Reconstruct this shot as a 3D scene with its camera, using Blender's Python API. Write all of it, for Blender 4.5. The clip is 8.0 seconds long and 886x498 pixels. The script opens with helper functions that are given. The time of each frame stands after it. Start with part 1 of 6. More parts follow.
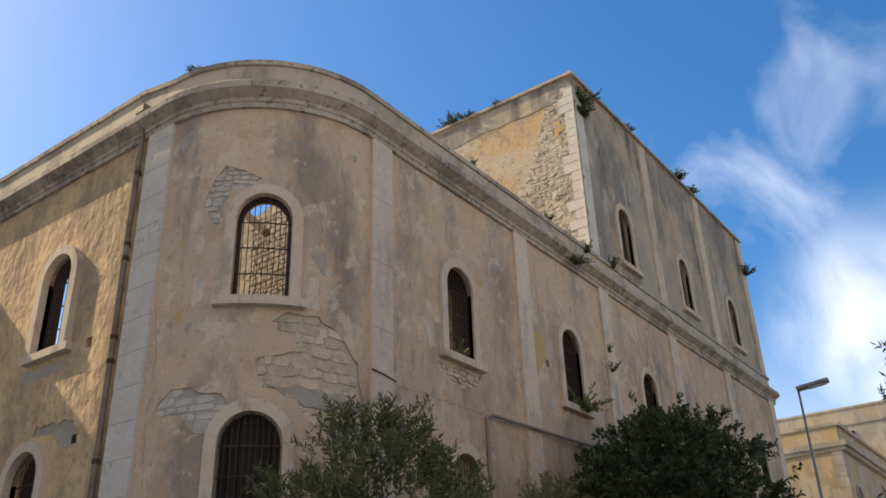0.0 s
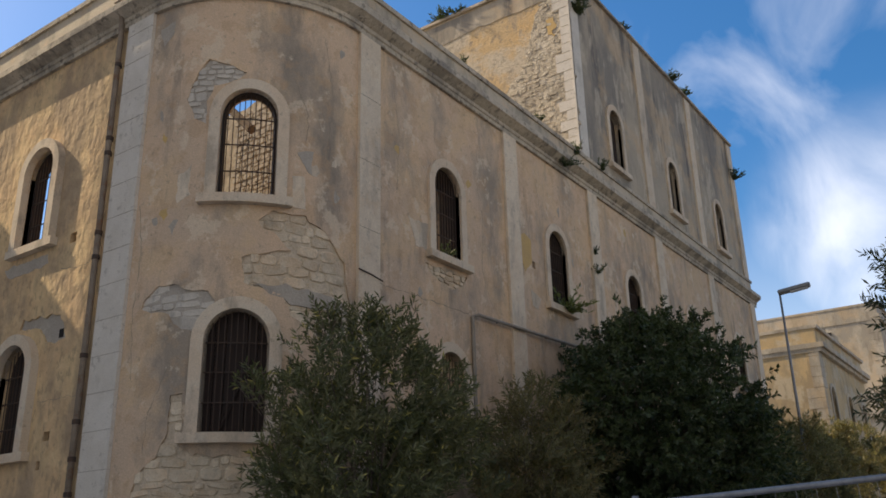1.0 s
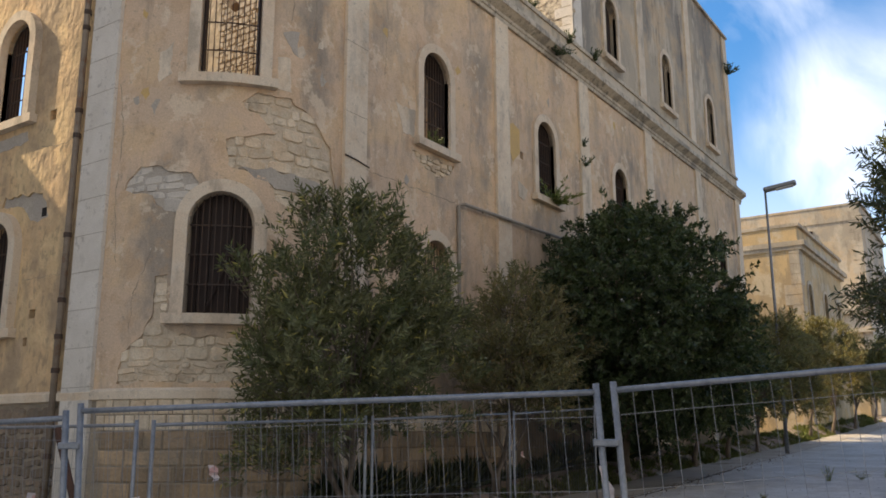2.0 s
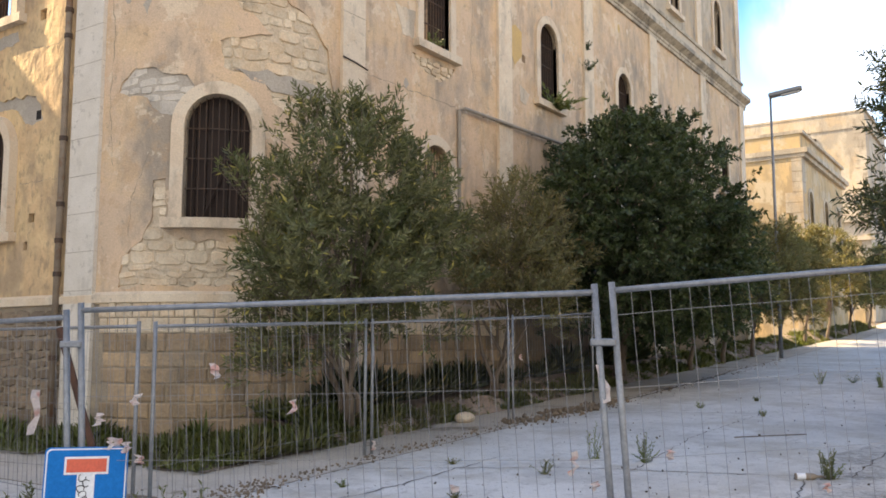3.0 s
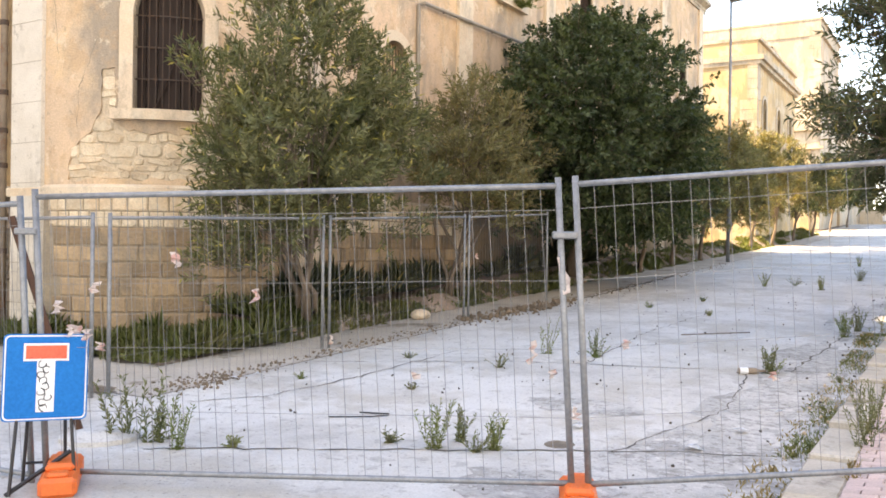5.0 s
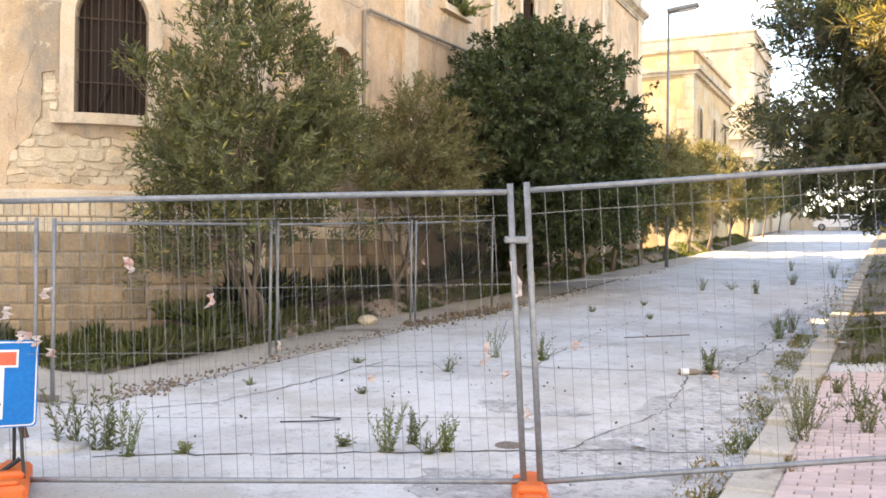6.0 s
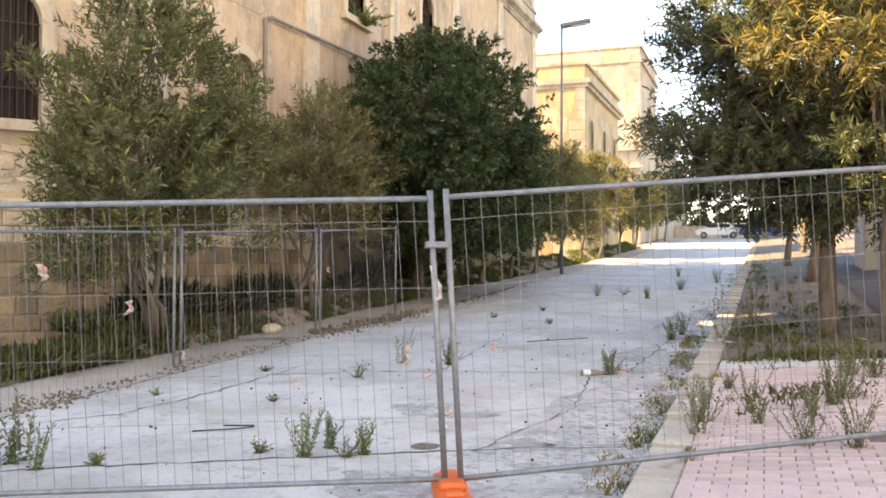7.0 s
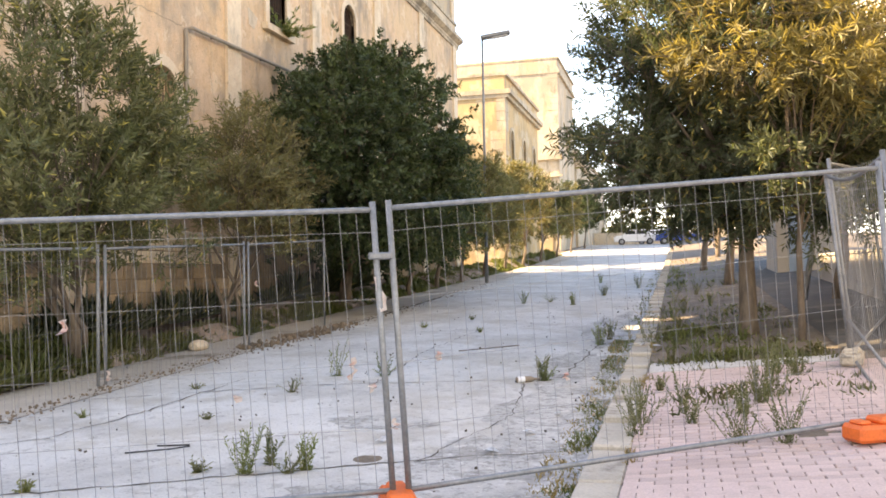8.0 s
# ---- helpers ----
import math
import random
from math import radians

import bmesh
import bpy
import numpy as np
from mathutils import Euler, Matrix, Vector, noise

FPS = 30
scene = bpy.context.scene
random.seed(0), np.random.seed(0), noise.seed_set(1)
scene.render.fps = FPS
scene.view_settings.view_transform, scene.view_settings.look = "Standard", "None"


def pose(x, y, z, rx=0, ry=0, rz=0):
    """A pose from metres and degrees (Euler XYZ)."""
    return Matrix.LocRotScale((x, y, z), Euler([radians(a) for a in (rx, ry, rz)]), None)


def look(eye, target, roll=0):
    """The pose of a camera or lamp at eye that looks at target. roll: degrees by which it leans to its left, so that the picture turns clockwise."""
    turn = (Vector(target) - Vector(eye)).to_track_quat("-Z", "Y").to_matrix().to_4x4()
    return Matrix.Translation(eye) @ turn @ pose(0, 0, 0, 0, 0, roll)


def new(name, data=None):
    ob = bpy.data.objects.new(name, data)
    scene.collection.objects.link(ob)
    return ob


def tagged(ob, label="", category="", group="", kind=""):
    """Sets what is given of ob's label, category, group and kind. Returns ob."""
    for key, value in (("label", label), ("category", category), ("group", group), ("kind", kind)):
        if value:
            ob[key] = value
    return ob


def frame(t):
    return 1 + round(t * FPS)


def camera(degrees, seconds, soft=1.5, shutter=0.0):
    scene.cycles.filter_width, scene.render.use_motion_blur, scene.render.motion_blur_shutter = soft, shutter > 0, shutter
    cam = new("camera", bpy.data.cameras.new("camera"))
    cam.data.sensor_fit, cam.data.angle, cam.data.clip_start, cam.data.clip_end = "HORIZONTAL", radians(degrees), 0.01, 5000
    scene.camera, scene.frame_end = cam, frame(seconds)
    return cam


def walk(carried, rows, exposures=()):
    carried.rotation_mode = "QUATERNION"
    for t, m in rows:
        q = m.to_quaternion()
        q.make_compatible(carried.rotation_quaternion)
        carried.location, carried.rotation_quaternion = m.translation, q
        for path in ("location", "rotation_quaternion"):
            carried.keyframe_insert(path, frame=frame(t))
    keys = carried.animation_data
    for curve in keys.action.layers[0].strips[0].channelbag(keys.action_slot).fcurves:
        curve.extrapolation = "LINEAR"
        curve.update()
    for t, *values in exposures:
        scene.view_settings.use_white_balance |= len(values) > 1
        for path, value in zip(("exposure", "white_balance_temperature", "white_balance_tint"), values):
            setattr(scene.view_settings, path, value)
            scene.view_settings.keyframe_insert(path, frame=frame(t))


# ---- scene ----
cam = camera(54.18, 8.0, soft=1.7)
EXPOSURES = [(0.0, 0.2, 6800, 12), (0.5, 0.2, 6800, 12), (1.0, 0.0, 6800, 12), (1.5, 0.2, 6900, 12), (1.7, 0.3, 7000, 12), (2.8, 1.3, 7500, 13), (3.0, 1.5, 7600, 13), (3.5, 1.95, 7900, 14), (4.0, 2.05, 8200, 14), (4.5, 2.3, 8400, 14), (5.0, 2.35, 8500, 14), (6.5, 2.3, 8500, 14), (7.0, 2.12, 8500, 14), (8.0, 2.12, 8500, 14)]
PATH = [
    (0.0, pose(-0.000, 0.000, 1.590, 116.37, 1.79, 36.53)),
    (0.5, pose(-0.031, 0.031, 1.618, 114.10, 1.79, 36.19)),
    (1.0, pose(-0.042, 0.073, 1.671, 109.63, 1.29, 35.46)),
    (1.5, pose(-0.062, 0.102, 1.667, 105.83, 0.60, 34.72)),
    (3.0, pose(-0.103, 0.178, 1.620, 96.26, 0.03, 34.20)),
    (3.5, pose(-0.121, 0.203, 1.596, 93.91, -0.04, 34.77)),
    (4.0, pose(-0.136, 0.200, 1.572, 91.54, -0.35, 34.96)),
    (4.5, pose(-0.140, 0.181, 1.552, 90.08, -0.19, 34.58)),
    (5.0, pose(-0.157, 0.150, 1.554, 89.84, -0.71, 31.11)),
    (6.5, pose(-0.185, -0.080, 1.529, 90.70, -0.44, 24.82)),
    (7.0, pose(-0.251, -0.184, 1.515, 90.94, -0.21, 20.39)),
    (7.5, pose(-0.331, -0.218, 1.514, 90.66, 0.81, 17.40)),
    (8.0, pose(-0.377, -0.236, 1.514, 91.61, 1.03, 15.25)),
]
walk(cam, PATH, exposures=EXPOSURES)

# ---- sky and sun ----
SUN_ELEVATION, SUN_AZIMUTH = radians(40), radians(13)
to_sun = Vector((-math.cos(SUN_ELEVATION) * math.cos(SUN_AZIMUTH), -math.cos(SUN_ELEVATION) * math.sin(SUN_AZIMUTH), math.sin(SUN_ELEVATION)))
sun = new("sun", bpy.data.lights.new("sun", "SUN"))
sun.data.energy, sun.data.angle, sun.data.color = 5.0, radians(0.5), (1.0, 0.82, 0.56)
sun.matrix_world = look(to_sun * 100, (0, 0, 0))

world = bpy.data.worlds.new("sky")
world.use_nodes = True
scene.world = world
wt = world.node_tree
wt.nodes.clear()


def wnode(kind, **values):
    n = wt.nodes.new(kind)
    for key, value in values.items():
        n.inputs[key].default_value = value
    return n


sky = wt.nodes.new("ShaderNodeTexSky")
sky.sky_type, sky.sun_disc = "NISHITA", False
sky.sun_elevation, sky.sun_rotation = SUN_ELEVATION, math.atan2(to_sun.x, to_sun.y)
sky.air_density, sky.dust_density, sky.ozone_density = 1.0, 0.9, 2.5
coord = wt.nodes.new("ShaderNodeTexCoord")
flatten = wt.nodes.new("ShaderNodeMapping")
flatten.inputs["Scale"].default_value = (1.6, 1.0, 1.25)
flatten.inputs["Rotation"].default_value = (0.2, 0.5, 0.3)
wt.links.new(coord.outputs["Generated"], flatten.inputs["Vector"])
wisps = wnode("ShaderNodeTexNoise", Scale=4.2, Detail=7.0, Roughness=0.52, Distortion=0.7)
wt.links.new(flatten.outputs["Vector"], wisps.inputs["Vector"])


def cirrus(towards, near, full, low, high, strength):
    """One field of thin cloud about a direction of the sky."""
    dot = wt.nodes.new("ShaderNodeVectorMath")
    dot.operation = "DOT_PRODUCT"
    dot.inputs[1].default_value = Vector(towards).normalized()
    wt.links.new(coord.outputs["Generated"], dot.inputs[0])
    field = wnode("ShaderNodeMapRange", **{"From Min": near, "From Max": full, "To Min": 0.0, "To Max": strength})
    field.interpolation_type = "SMOOTHSTEP"
    wt.links.new(dot.outputs["Value"], field.inputs["Value"])
    thin = wnode("ShaderNodeMapRange", **{"From Min": low, "From Max": high})
    wt.links.new(wisps.outputs["Fac"], thin.inputs["Value"])
    both = wt.nodes.new("ShaderNodeMath")
    both.operation, both.use_clamp = "MULTIPLY", True
    wt.links.new(field.outputs["Result"], both.inputs[0])
    wt.links.new(thin.outputs["Result"], both.inputs[1])
    return both


# a high wisp and a brighter streak lower down, up the street
high_wisp = cirrus((-0.155, 0.855, 0.50), 0.980, 0.9995, 0.47, 0.90, 0.65)
low_streak = cirrus((-0.11, 0.95, 0.315), 0.988, 0.9998, 0.40, 0.74, 0.75)
cover = wt.nodes.new("ShaderNodeMath")
cover.operation = "MAXIMUM"
wt.links.new(high_wisp.outputs["Value"], cover.inputs[0])
wt.links.new(low_streak.outputs["Value"], cover.inputs[1])
height = wt.nodes.new("ShaderNodeSeparateXYZ")
wt.links.new(coord.outputs["Generated"], height.inputs["Vector"])
low_veil = wnode("ShaderNodeMapRange", **{"From Min": 0.36, "From Max": 0.06, "To Min": 0.0, "To Max": 0.5})
wt.links.new(height.outputs["Z"], low_veil.inputs["Value"])
covered = wt.nodes.new("ShaderNodeMath")
covered.operation = "MAXIMUM"
wt.links.new(cover.outputs["Value"], covered.inputs[0])
wt.links.new(low_veil.outputs["Result"], covered.inputs[1])
deeper = wnode("ShaderNodeHueSaturation", Saturation=1.36, Value=1.22)
wt.links.new(sky.outputs["Color"], deeper.inputs["Color"])
mixer = wt.nodes.new("ShaderNodeMix")
mixer.data_type = "RGBA"
mixer.inputs["B"].default_value = (9.5, 9.9, 10.8, 1)
wt.links.new(covered.outputs["Value"], mixer.inputs["Factor"])
wt.links.new(deeper.outputs["Color"], mixer.inputs["A"])
# bright veil added over the unseen half of the sky, to light the walls
behind = wt.nodes.new("ShaderNodeVectorMath")
behind.operation = "DOT_PRODUCT"
behind.inputs[1].default_value = (0.6, -0.8, 0.0)
wt.links.new(coord.outputs["Generated"], behind.inputs[0])
sky_fill = wnode("ShaderNodeMapRange", **{"From Min": -0.1, "From Max": 0.7, "To Min": 0.0, "To Max": 0.7})
wt.links.new(behind.outputs["Value"], sky_fill.inputs["Value"])
filled_sky = wt.nodes.new("ShaderNodeMix")
filled_sky.data_type = "RGBA"
filled_sky.inputs["B"].default_value = (4.0, 3.85, 3.6, 1)
wt.links.new(sky_fill.outputs["Result"], filled_sky.inputs["Factor"])
wt.links.new(mixer.outputs["Result"], filled_sky.inputs["A"])
back = wnode("ShaderNodeBackground", Strength=0.14)
wt.links.new(filled_sky.outputs["Result"], back.inputs["Color"])
wt.links.new(back.outputs["Background"], wt.nodes.new("ShaderNodeOutputWorld").inputs["Surface"])

# ---- materials ----
def material(name, base, other=None, scale=4.0, low=0.35, high=0.65, rough=0.85, metal=0.0, bump=0.3, grain=60.0,
             spots=None, spot_scale=1.2, spot_low=0.55, spot_high=0.65, vary=0.0, island=False, tilt=(1, 1, 1), bump_size=0.01, layers=(), odd=None):
    """A surface of two colours mixed by coarse noise, with optional stains, fine grain and bump, in metres."""
    m = bpy.data.materials.new(name)
    m.use_nodes = True
    nt = m.node_tree
    b = nt.nodes["Principled BSDF"]
    b.inputs["Roughness"].default_value, b.inputs["Metallic"].default_value = rough, metal
    tc = nt.nodes.new("ShaderNodeTexCoord")
    mp = nt.nodes.new("ShaderNodeMapping")
    mp.inputs["Scale"].default_value = tilt
    nt.links.new(tc.outputs["Object"], mp.inputs["Vector"])

    def noisy(size, detail=6.0, rough_=0.6, vector=mp):
        n = nt.nodes.new("ShaderNodeTexNoise")
        n.inputs["Scale"].default_value, n.inputs["Detail"].default_value, n.inputs["Roughness"].default_value = size, detail, rough_
        nt.links.new(vector.outputs["Vector"], n.inputs["Vector"])
        return n

    def ramped(n, lo, hi):
        r = nt.nodes.new("ShaderNodeMapRange")
        r.inputs["From Min"].default_value, r.inputs["From Max"].default_value = lo, hi
        nt.links.new(n.outputs["Fac"], r.inputs["Value"])
        return r.outputs["Result"]

    def mix(fac, a, c, blend="MIX"):
        x = nt.nodes.new("ShaderNodeMix")
        x.data_type, x.blend_type = "RGBA", blend
        for value, socket in ((fac, "Factor"), (a, "A"), (c, "B")):
            if isinstance(value, tuple):
                x.inputs[socket].default_value = (*value, 1)
            elif isinstance(value, float):
                x.inputs[socket].default_value = value
            else:
                nt.links.new(value, x.inputs[socket])
        return x.outputs["Result"]

    colour = mix(ramped(noisy(scale), low, high), base, other or tuple(v * 0.8 for v in base))
    if spots:
        colour = mix(ramped(noisy(spot_scale, 9.0, 0.7), spot_low, spot_high), colour, spots)
    for tint, size, lo, hi, amount, stretch in layers:
        own = nt.nodes.new("ShaderNodeMapping")
        own.inputs["Scale"].default_value, own.inputs["Location"].default_value = stretch, (size * 3.1, tint[0] * 40, lo * 17)
        nt.links.new(tc.outputs["Object"], own.inputs["Vector"])
        field = ramped(noisy(size, 9.0, 0.66, own), lo - 0.035, lo - 0.035 + (hi - lo) * 0.6)
        part_cover = nt.nodes.new("ShaderNodeMath")
        part_cover.operation = "MULTIPLY"
        part_cover.inputs[1].default_value = amount
        nt.links.new(field, part_cover.inputs[0])
        colour = mix(part_cover.outputs["Value"], colour, tint)
    if odd:
        pick = nt.nodes.new("ShaderNodeMapRange")
        pick.inputs["From Min"].default_value, pick.inputs["From Max"].default_value = 1 - odd[1], 1 - odd[1] * 0.8
        nt.links.new(nt.nodes.new("ShaderNodeNewGeometry").outputs["Random Per Island"], pick.inputs["Value"])
        colour = mix(pick.outputs["Result"], colour, odd[0])
    fine = noisy(grain, 3.0)
    g = nt.nodes.new("ShaderNodeMapRange")
    g.inputs["To Min"].default_value, g.inputs["To Max"].default_value = 0.68, 1.24
    nt.links.new(fine.outputs["Fac"], g.inputs["Value"])
    colour = mix(1.0, colour, g.outputs["Result"], "MULTIPLY")
    if vary:
        if island:
            source = nt.nodes.new("ShaderNodeNewGeometry").outputs["Random Per Island"]
        else:
            source = nt.nodes.new("ShaderNodeObjectInfo").outputs["Random"]
        v = nt.nodes.new("ShaderNodeMapRange")
        v.inputs["To Min"].default_value, v.inputs["To Max"].default_value = 1 - vary, 1 + vary
        nt.links.new(source, v.inputs["Value"])
        colour = mix(1.0, colour, v.outputs["Result"], "MULTIPLY")
    nt.links.new(colour, b.inputs["Base Color"])
    if bump:
        add = nt.nodes.new("ShaderNodeMath")
        add.operation = "ADD"
        nt.links.new(fine.outputs["Fac"], add.inputs[0])
        nt.links.new(noisy(grain * 0.18, 5.0).outputs["Fac"], add.inputs[1])
        bp = nt.nodes.new("ShaderNodeBump")
        bp.inputs["Strength"].default_value, bp.inputs["Distance"].default_value = bump, bump_size
        nt.links.new(add.outputs[0], bp.inputs["Height"])
        nt.links.new(bp.outputs["Normal"], b.inputs["Normal"])
    return m


def leafy(name, base, other, through_light=0.35, odd=None):
    """Leaves: two greens leaf by leaf, a little light coming through."""
    m = material(name, base, other, scale=1.2, rough=0.5, bump=0.0, vary=0.5, island=True, odd=odd)
    nt = m.node_tree
    b = nt.nodes["Principled BSDF"]
    tr = nt.nodes.new("ShaderNodeBsdfTranslucent")
    tr.inputs["Color"].default_value = (base[0] * 1.8, base[1] * 1.7, base[2] * 0.8, 1)
    ms = nt.nodes.new("ShaderNodeMixShader")
    ms.inputs["Fac"].default_value = through_light
    out = nt.nodes["Material Output"]
    nt.links.new(b.outputs["BSDF"], ms.inputs[1])
    nt.links.new(tr.outputs["BSDF"], ms.inputs[2])
    nt.links.new(ms.outputs["Shader"], out.inputs["Surface"])
    return m


EVEN, DOWN = (1, 1, 1), (1, 1, 0.22)
PLASTER = material("ochre_plaster", (0.69, 0.505, 0.345), (0.60, 0.455, 0.325), scale=0.6, low=0.4, high=0.62, bump=0.5, grain=40, bump_size=0.02, rough=0.92,
                   layers=(((0.72, 0.51, 0.28), 0.9, 0.52, 0.68, 0.4, EVEN), ((0.30, 0.26, 0.21), 0.55, 0.53, 0.74, 0.85, (1, 1, 0.5)), ((0.20, 0.175, 0.145), 1.6, 0.60, 0.78, 0.6, DOWN),
                           ((0.52, 0.35, 0.21), 2.6, 0.55, 0.70, 0.5, EVEN), ((0.76, 0.64, 0.48), 1.7, 0.60, 0.66, 0.55, EVEN), ((0.30, 0.25, 0.19), 7.0, 0.64, 0.72, 0.5, EVEN)))
ROUGH_PLASTER = material("rough_ochre_plaster", (0.68, 0.47, 0.26), (0.55, 0.39, 0.23), scale=1.4, low=0.4, high=0.6, bump=0.6, grain=3.6, bump_size=0.10, rough=0.95, tilt=(1.2, 1.2, 0.8),
                         layers=(((0.74, 0.55, 0.30), 1.3, 0.50, 0.64, 0.6, EVEN), ((0.36, 0.27, 0.18), 0.8, 0.54, 0.70, 0.7, (1, 1, 0.5)), ((0.34, 0.25, 0.16), 9.0, 0.58, 0.70, 0.6, (1, 1, 0.6))))
GREY_PLASTER = material("grey_plaster", (0.46, 0.41, 0.345), (0.35, 0.31, 0.26), scale=2.0, spots=(0.50, 0.45, 0.37), spot_scale=1.0, bump=0.5, grain=35, bump_size=0.02)
OCHRE_BARE = material("yellow_ochre", (0.62, 0.42, 0.16), (0.55, 0.38, 0.17), scale=3.0, bump=0.3, grain=50)
STONE = material("pale_limestone", (0.74, 0.63, 0.48), (0.66, 0.545, 0.41), scale=2.2, bump=0.4, grain=45, vary=0.06,
                 layers=(((0.36, 0.31, 0.245), 1.3, 0.55, 0.76, 0.75, (1, 1, 0.4)), ((0.62, 0.46, 0.30), 1.8, 0.57, 0.70, 0.45, EVEN), ((0.27, 0.235, 0.19), 8.0, 0.63, 0.74, 0.5, EVEN)))
SURROUND = material("limewashed_window_stone", (0.70, 0.565, 0.42), (0.64, 0.51, 0.365), scale=1.6, bump=0.4, grain=45,
                    layers=(((0.70, 0.61, 0.48), 1.5, 0.50, 0.62, 0.6, EVEN), ((0.36, 0.30, 0.23), 1.8, 0.56, 0.76, 0.7, (1, 1, 0.5)), ((0.27, 0.22, 0.17), 9.0, 0.64, 0.74, 0.5, EVEN)))
CLEAN_STONE = material("clean_pale_limestone", (0.72, 0.67, 0.59), (0.64, 0.59, 0.51), scale=2.0, bump=0.3, grain=45, layers=(((0.42, 0.38, 0.32), 1.2, 0.58, 0.76, 0.6, (1, 1, 0.5)), ((0.33, 0.29, 0.24), 7.0, 0.62, 0.72, 0.5, EVEN)))
GREY_STONE = material("grey_weathered_limestone", (0.60, 0.55, 0.47), (0.50, 0.45, 0.385), scale=2.0, spots=(0.27, 0.25, 0.22), spot_scale=1.1, bump=0.4, grain=45, vary=0.08)
CORNICE = material("weathered_cornice_stone", (0.56, 0.48, 0.37), (0.42, 0.365, 0.285), scale=2.6, bump=0.6, grain=30, bump_size=0.02,
                   layers=(((0.20, 0.18, 0.15), 0.9, 0.53, 0.72, 0.7, EVEN), ((0.62, 0.54, 0.42), 1.7, 0.56, 0.66, 0.6, EVEN), ((0.10, 0.09, 0.08), 6.0, 0.58, 0.72, 0.7, EVEN)))
PARAPET = material("parapet_plaster", (0.60, 0.52, 0.40), (0.50, 0.43, 0.33), scale=1.0, bump=0.4, grain=40,
                   layers=(((0.28, 0.25, 0.20), 0.8, 0.52, 0.70, 0.8, (1, 1, 0.6)), ((0.66, 0.50, 0.33), 1.2, 0.54, 0.66, 0.5, EVEN)))
RUBBLE = material("bare_rubble_stone", (0.74, 0.63, 0.47), (0.62, 0.51, 0.37), scale=5.0, bump=0.8, grain=30, vary=0.16, bump_size=0.02, layers=(((0.40, 0.33, 0.24), 3.0, 0.58, 0.74, 0.7, EVEN), ((0.62, 0.44, 0.27), 1.2, 0.52, 0.66, 0.5, EVEN)))
ASHLAR = material("ashlar_block", (0.42, 0.30, 0.18), (0.31, 0.225, 0.145), scale=3.0, spots=(0.22, 0.18, 0.13), spot_scale=1.8, spot_low=0.48, spot_high=0.68, bump=0.7, grain=25, vary=0.26, bump_size=0.02)
RUBBLE_BED = material("lime_mortar_bed", (0.66, 0.55, 0.41), (0.54, 0.44, 0.32), scale=4.0, bump=0.9, grain=22, bump_size=0.03)
MORTAR = material("old_mortar", (0.34, 0.28, 0.20), (0.25, 0.21, 0.16), scale=4.0, bump=0.8, grain=25, bump_size=0.02)
INNER = material("inner_rubble_wall", (0.66, 0.58, 0.45), (0.46, 0.40, 0.31), scale=3.5, low=0.42, high=0.58, bump=0.7, grain=11, bump_size=0.07, rough=0.95)
TOWER = material("tower_plaster", (0.50, 0.42, 0.31), (0.39, 0.335, 0.255), scale=0.7, bump=0.4, grain=35, bump_size=0.02,
                 layers=(((0.24, 0.215, 0.18), 0.5, 0.48, 0.68, 0.85, (1, 1, 0.35)), ((0.11, 0.10, 0.09), 1.1, 0.58, 0.74, 0.85, (1, 1, 0.13)), ((0.64, 0.55, 0.42), 1.4, 0.58, 0.66, 0.55, (1, 1, 0.4)), ((0.60, 0.42, 0.24), 0.6, 0.56, 0.70, 0.5, EVEN)))
# old wood; also the painted shade of window reveals and tower rooms
DARK_WOOD_AND_SHADE = material("dark_wood_and_shade", (0.034, 0.019, 0.014), (0.02, 0.013, 0.010), scale=6.0, tilt=(4, 4, 0.5), bump=0.5, grain=50)
CONDUIT = material("grey_conduit", (0.33, 0.29, 0.24), (0.25, 0.22, 0.18), scale=3.0, rough=0.7, bump=0.2)
IRON = material("rusty_iron", (0.05, 0.04, 0.035), (0.09, 0.05, 0.03), scale=12.0, rough=0.8, bump=0.3)
PIPE_METAL = material("rusted_drainpipe", (0.28, 0.22, 0.16), (0.18, 0.14, 0.105), scale=3.0, rough=0.7, bump=0.3, spots=(0.20, 0.10, 0.05), spot_scale=3.0)
CONCRETE = material("worn_concrete_road", (0.60, 0.585, 0.555), (0.475, 0.46, 0.435), scale=0.9, bump=0.5, grain=60, rough=0.9,
                    layers=(((0.38, 0.365, 0.345), 1.1, 0.54, 0.74, 0.6, EVEN), ((0.66, 0.65, 0.63), 0.5, 0.52, 0.68, 0.6, EVEN), ((0.30, 0.285, 0.265), 6.0, 0.60, 0.70, 0.5, EVEN), ((0.42, 0.385, 0.33), 0.7, 0.56, 0.70, 0.6, EVEN), ((0.20, 0.19, 0.175), 22.0, 0.64, 0.70, 0.6, EVEN)))
PALE_PATH = material("dusty_concrete_strip", (0.50, 0.465, 0.42), (0.39, 0.36, 0.315), scale=1.0, spots=(0.22, 0.19, 0.15), spot_scale=1.2, bump=0.5, grain=40)
ASPHALT = material("old_asphalt_path", (0.10, 0.095, 0.09), (0.07, 0.066, 0.062), scale=0.8, spots=(0.17, 0.15, 0.13), spot_scale=0.9, bump=0.5, grain=70)
SOIL = material("dry_soil", (0.20, 0.16, 0.12), (0.135, 0.108, 0.083), scale=1.5, spots=(0.30, 0.25, 0.18), spot_scale=2.5, bump=0.9, grain=18, bump_size=0.04)
CRACK = material("dirt_in_cracks", (0.12, 0.10, 0.08), (0.07, 0.06, 0.05), scale=5.0, bump=0.5)
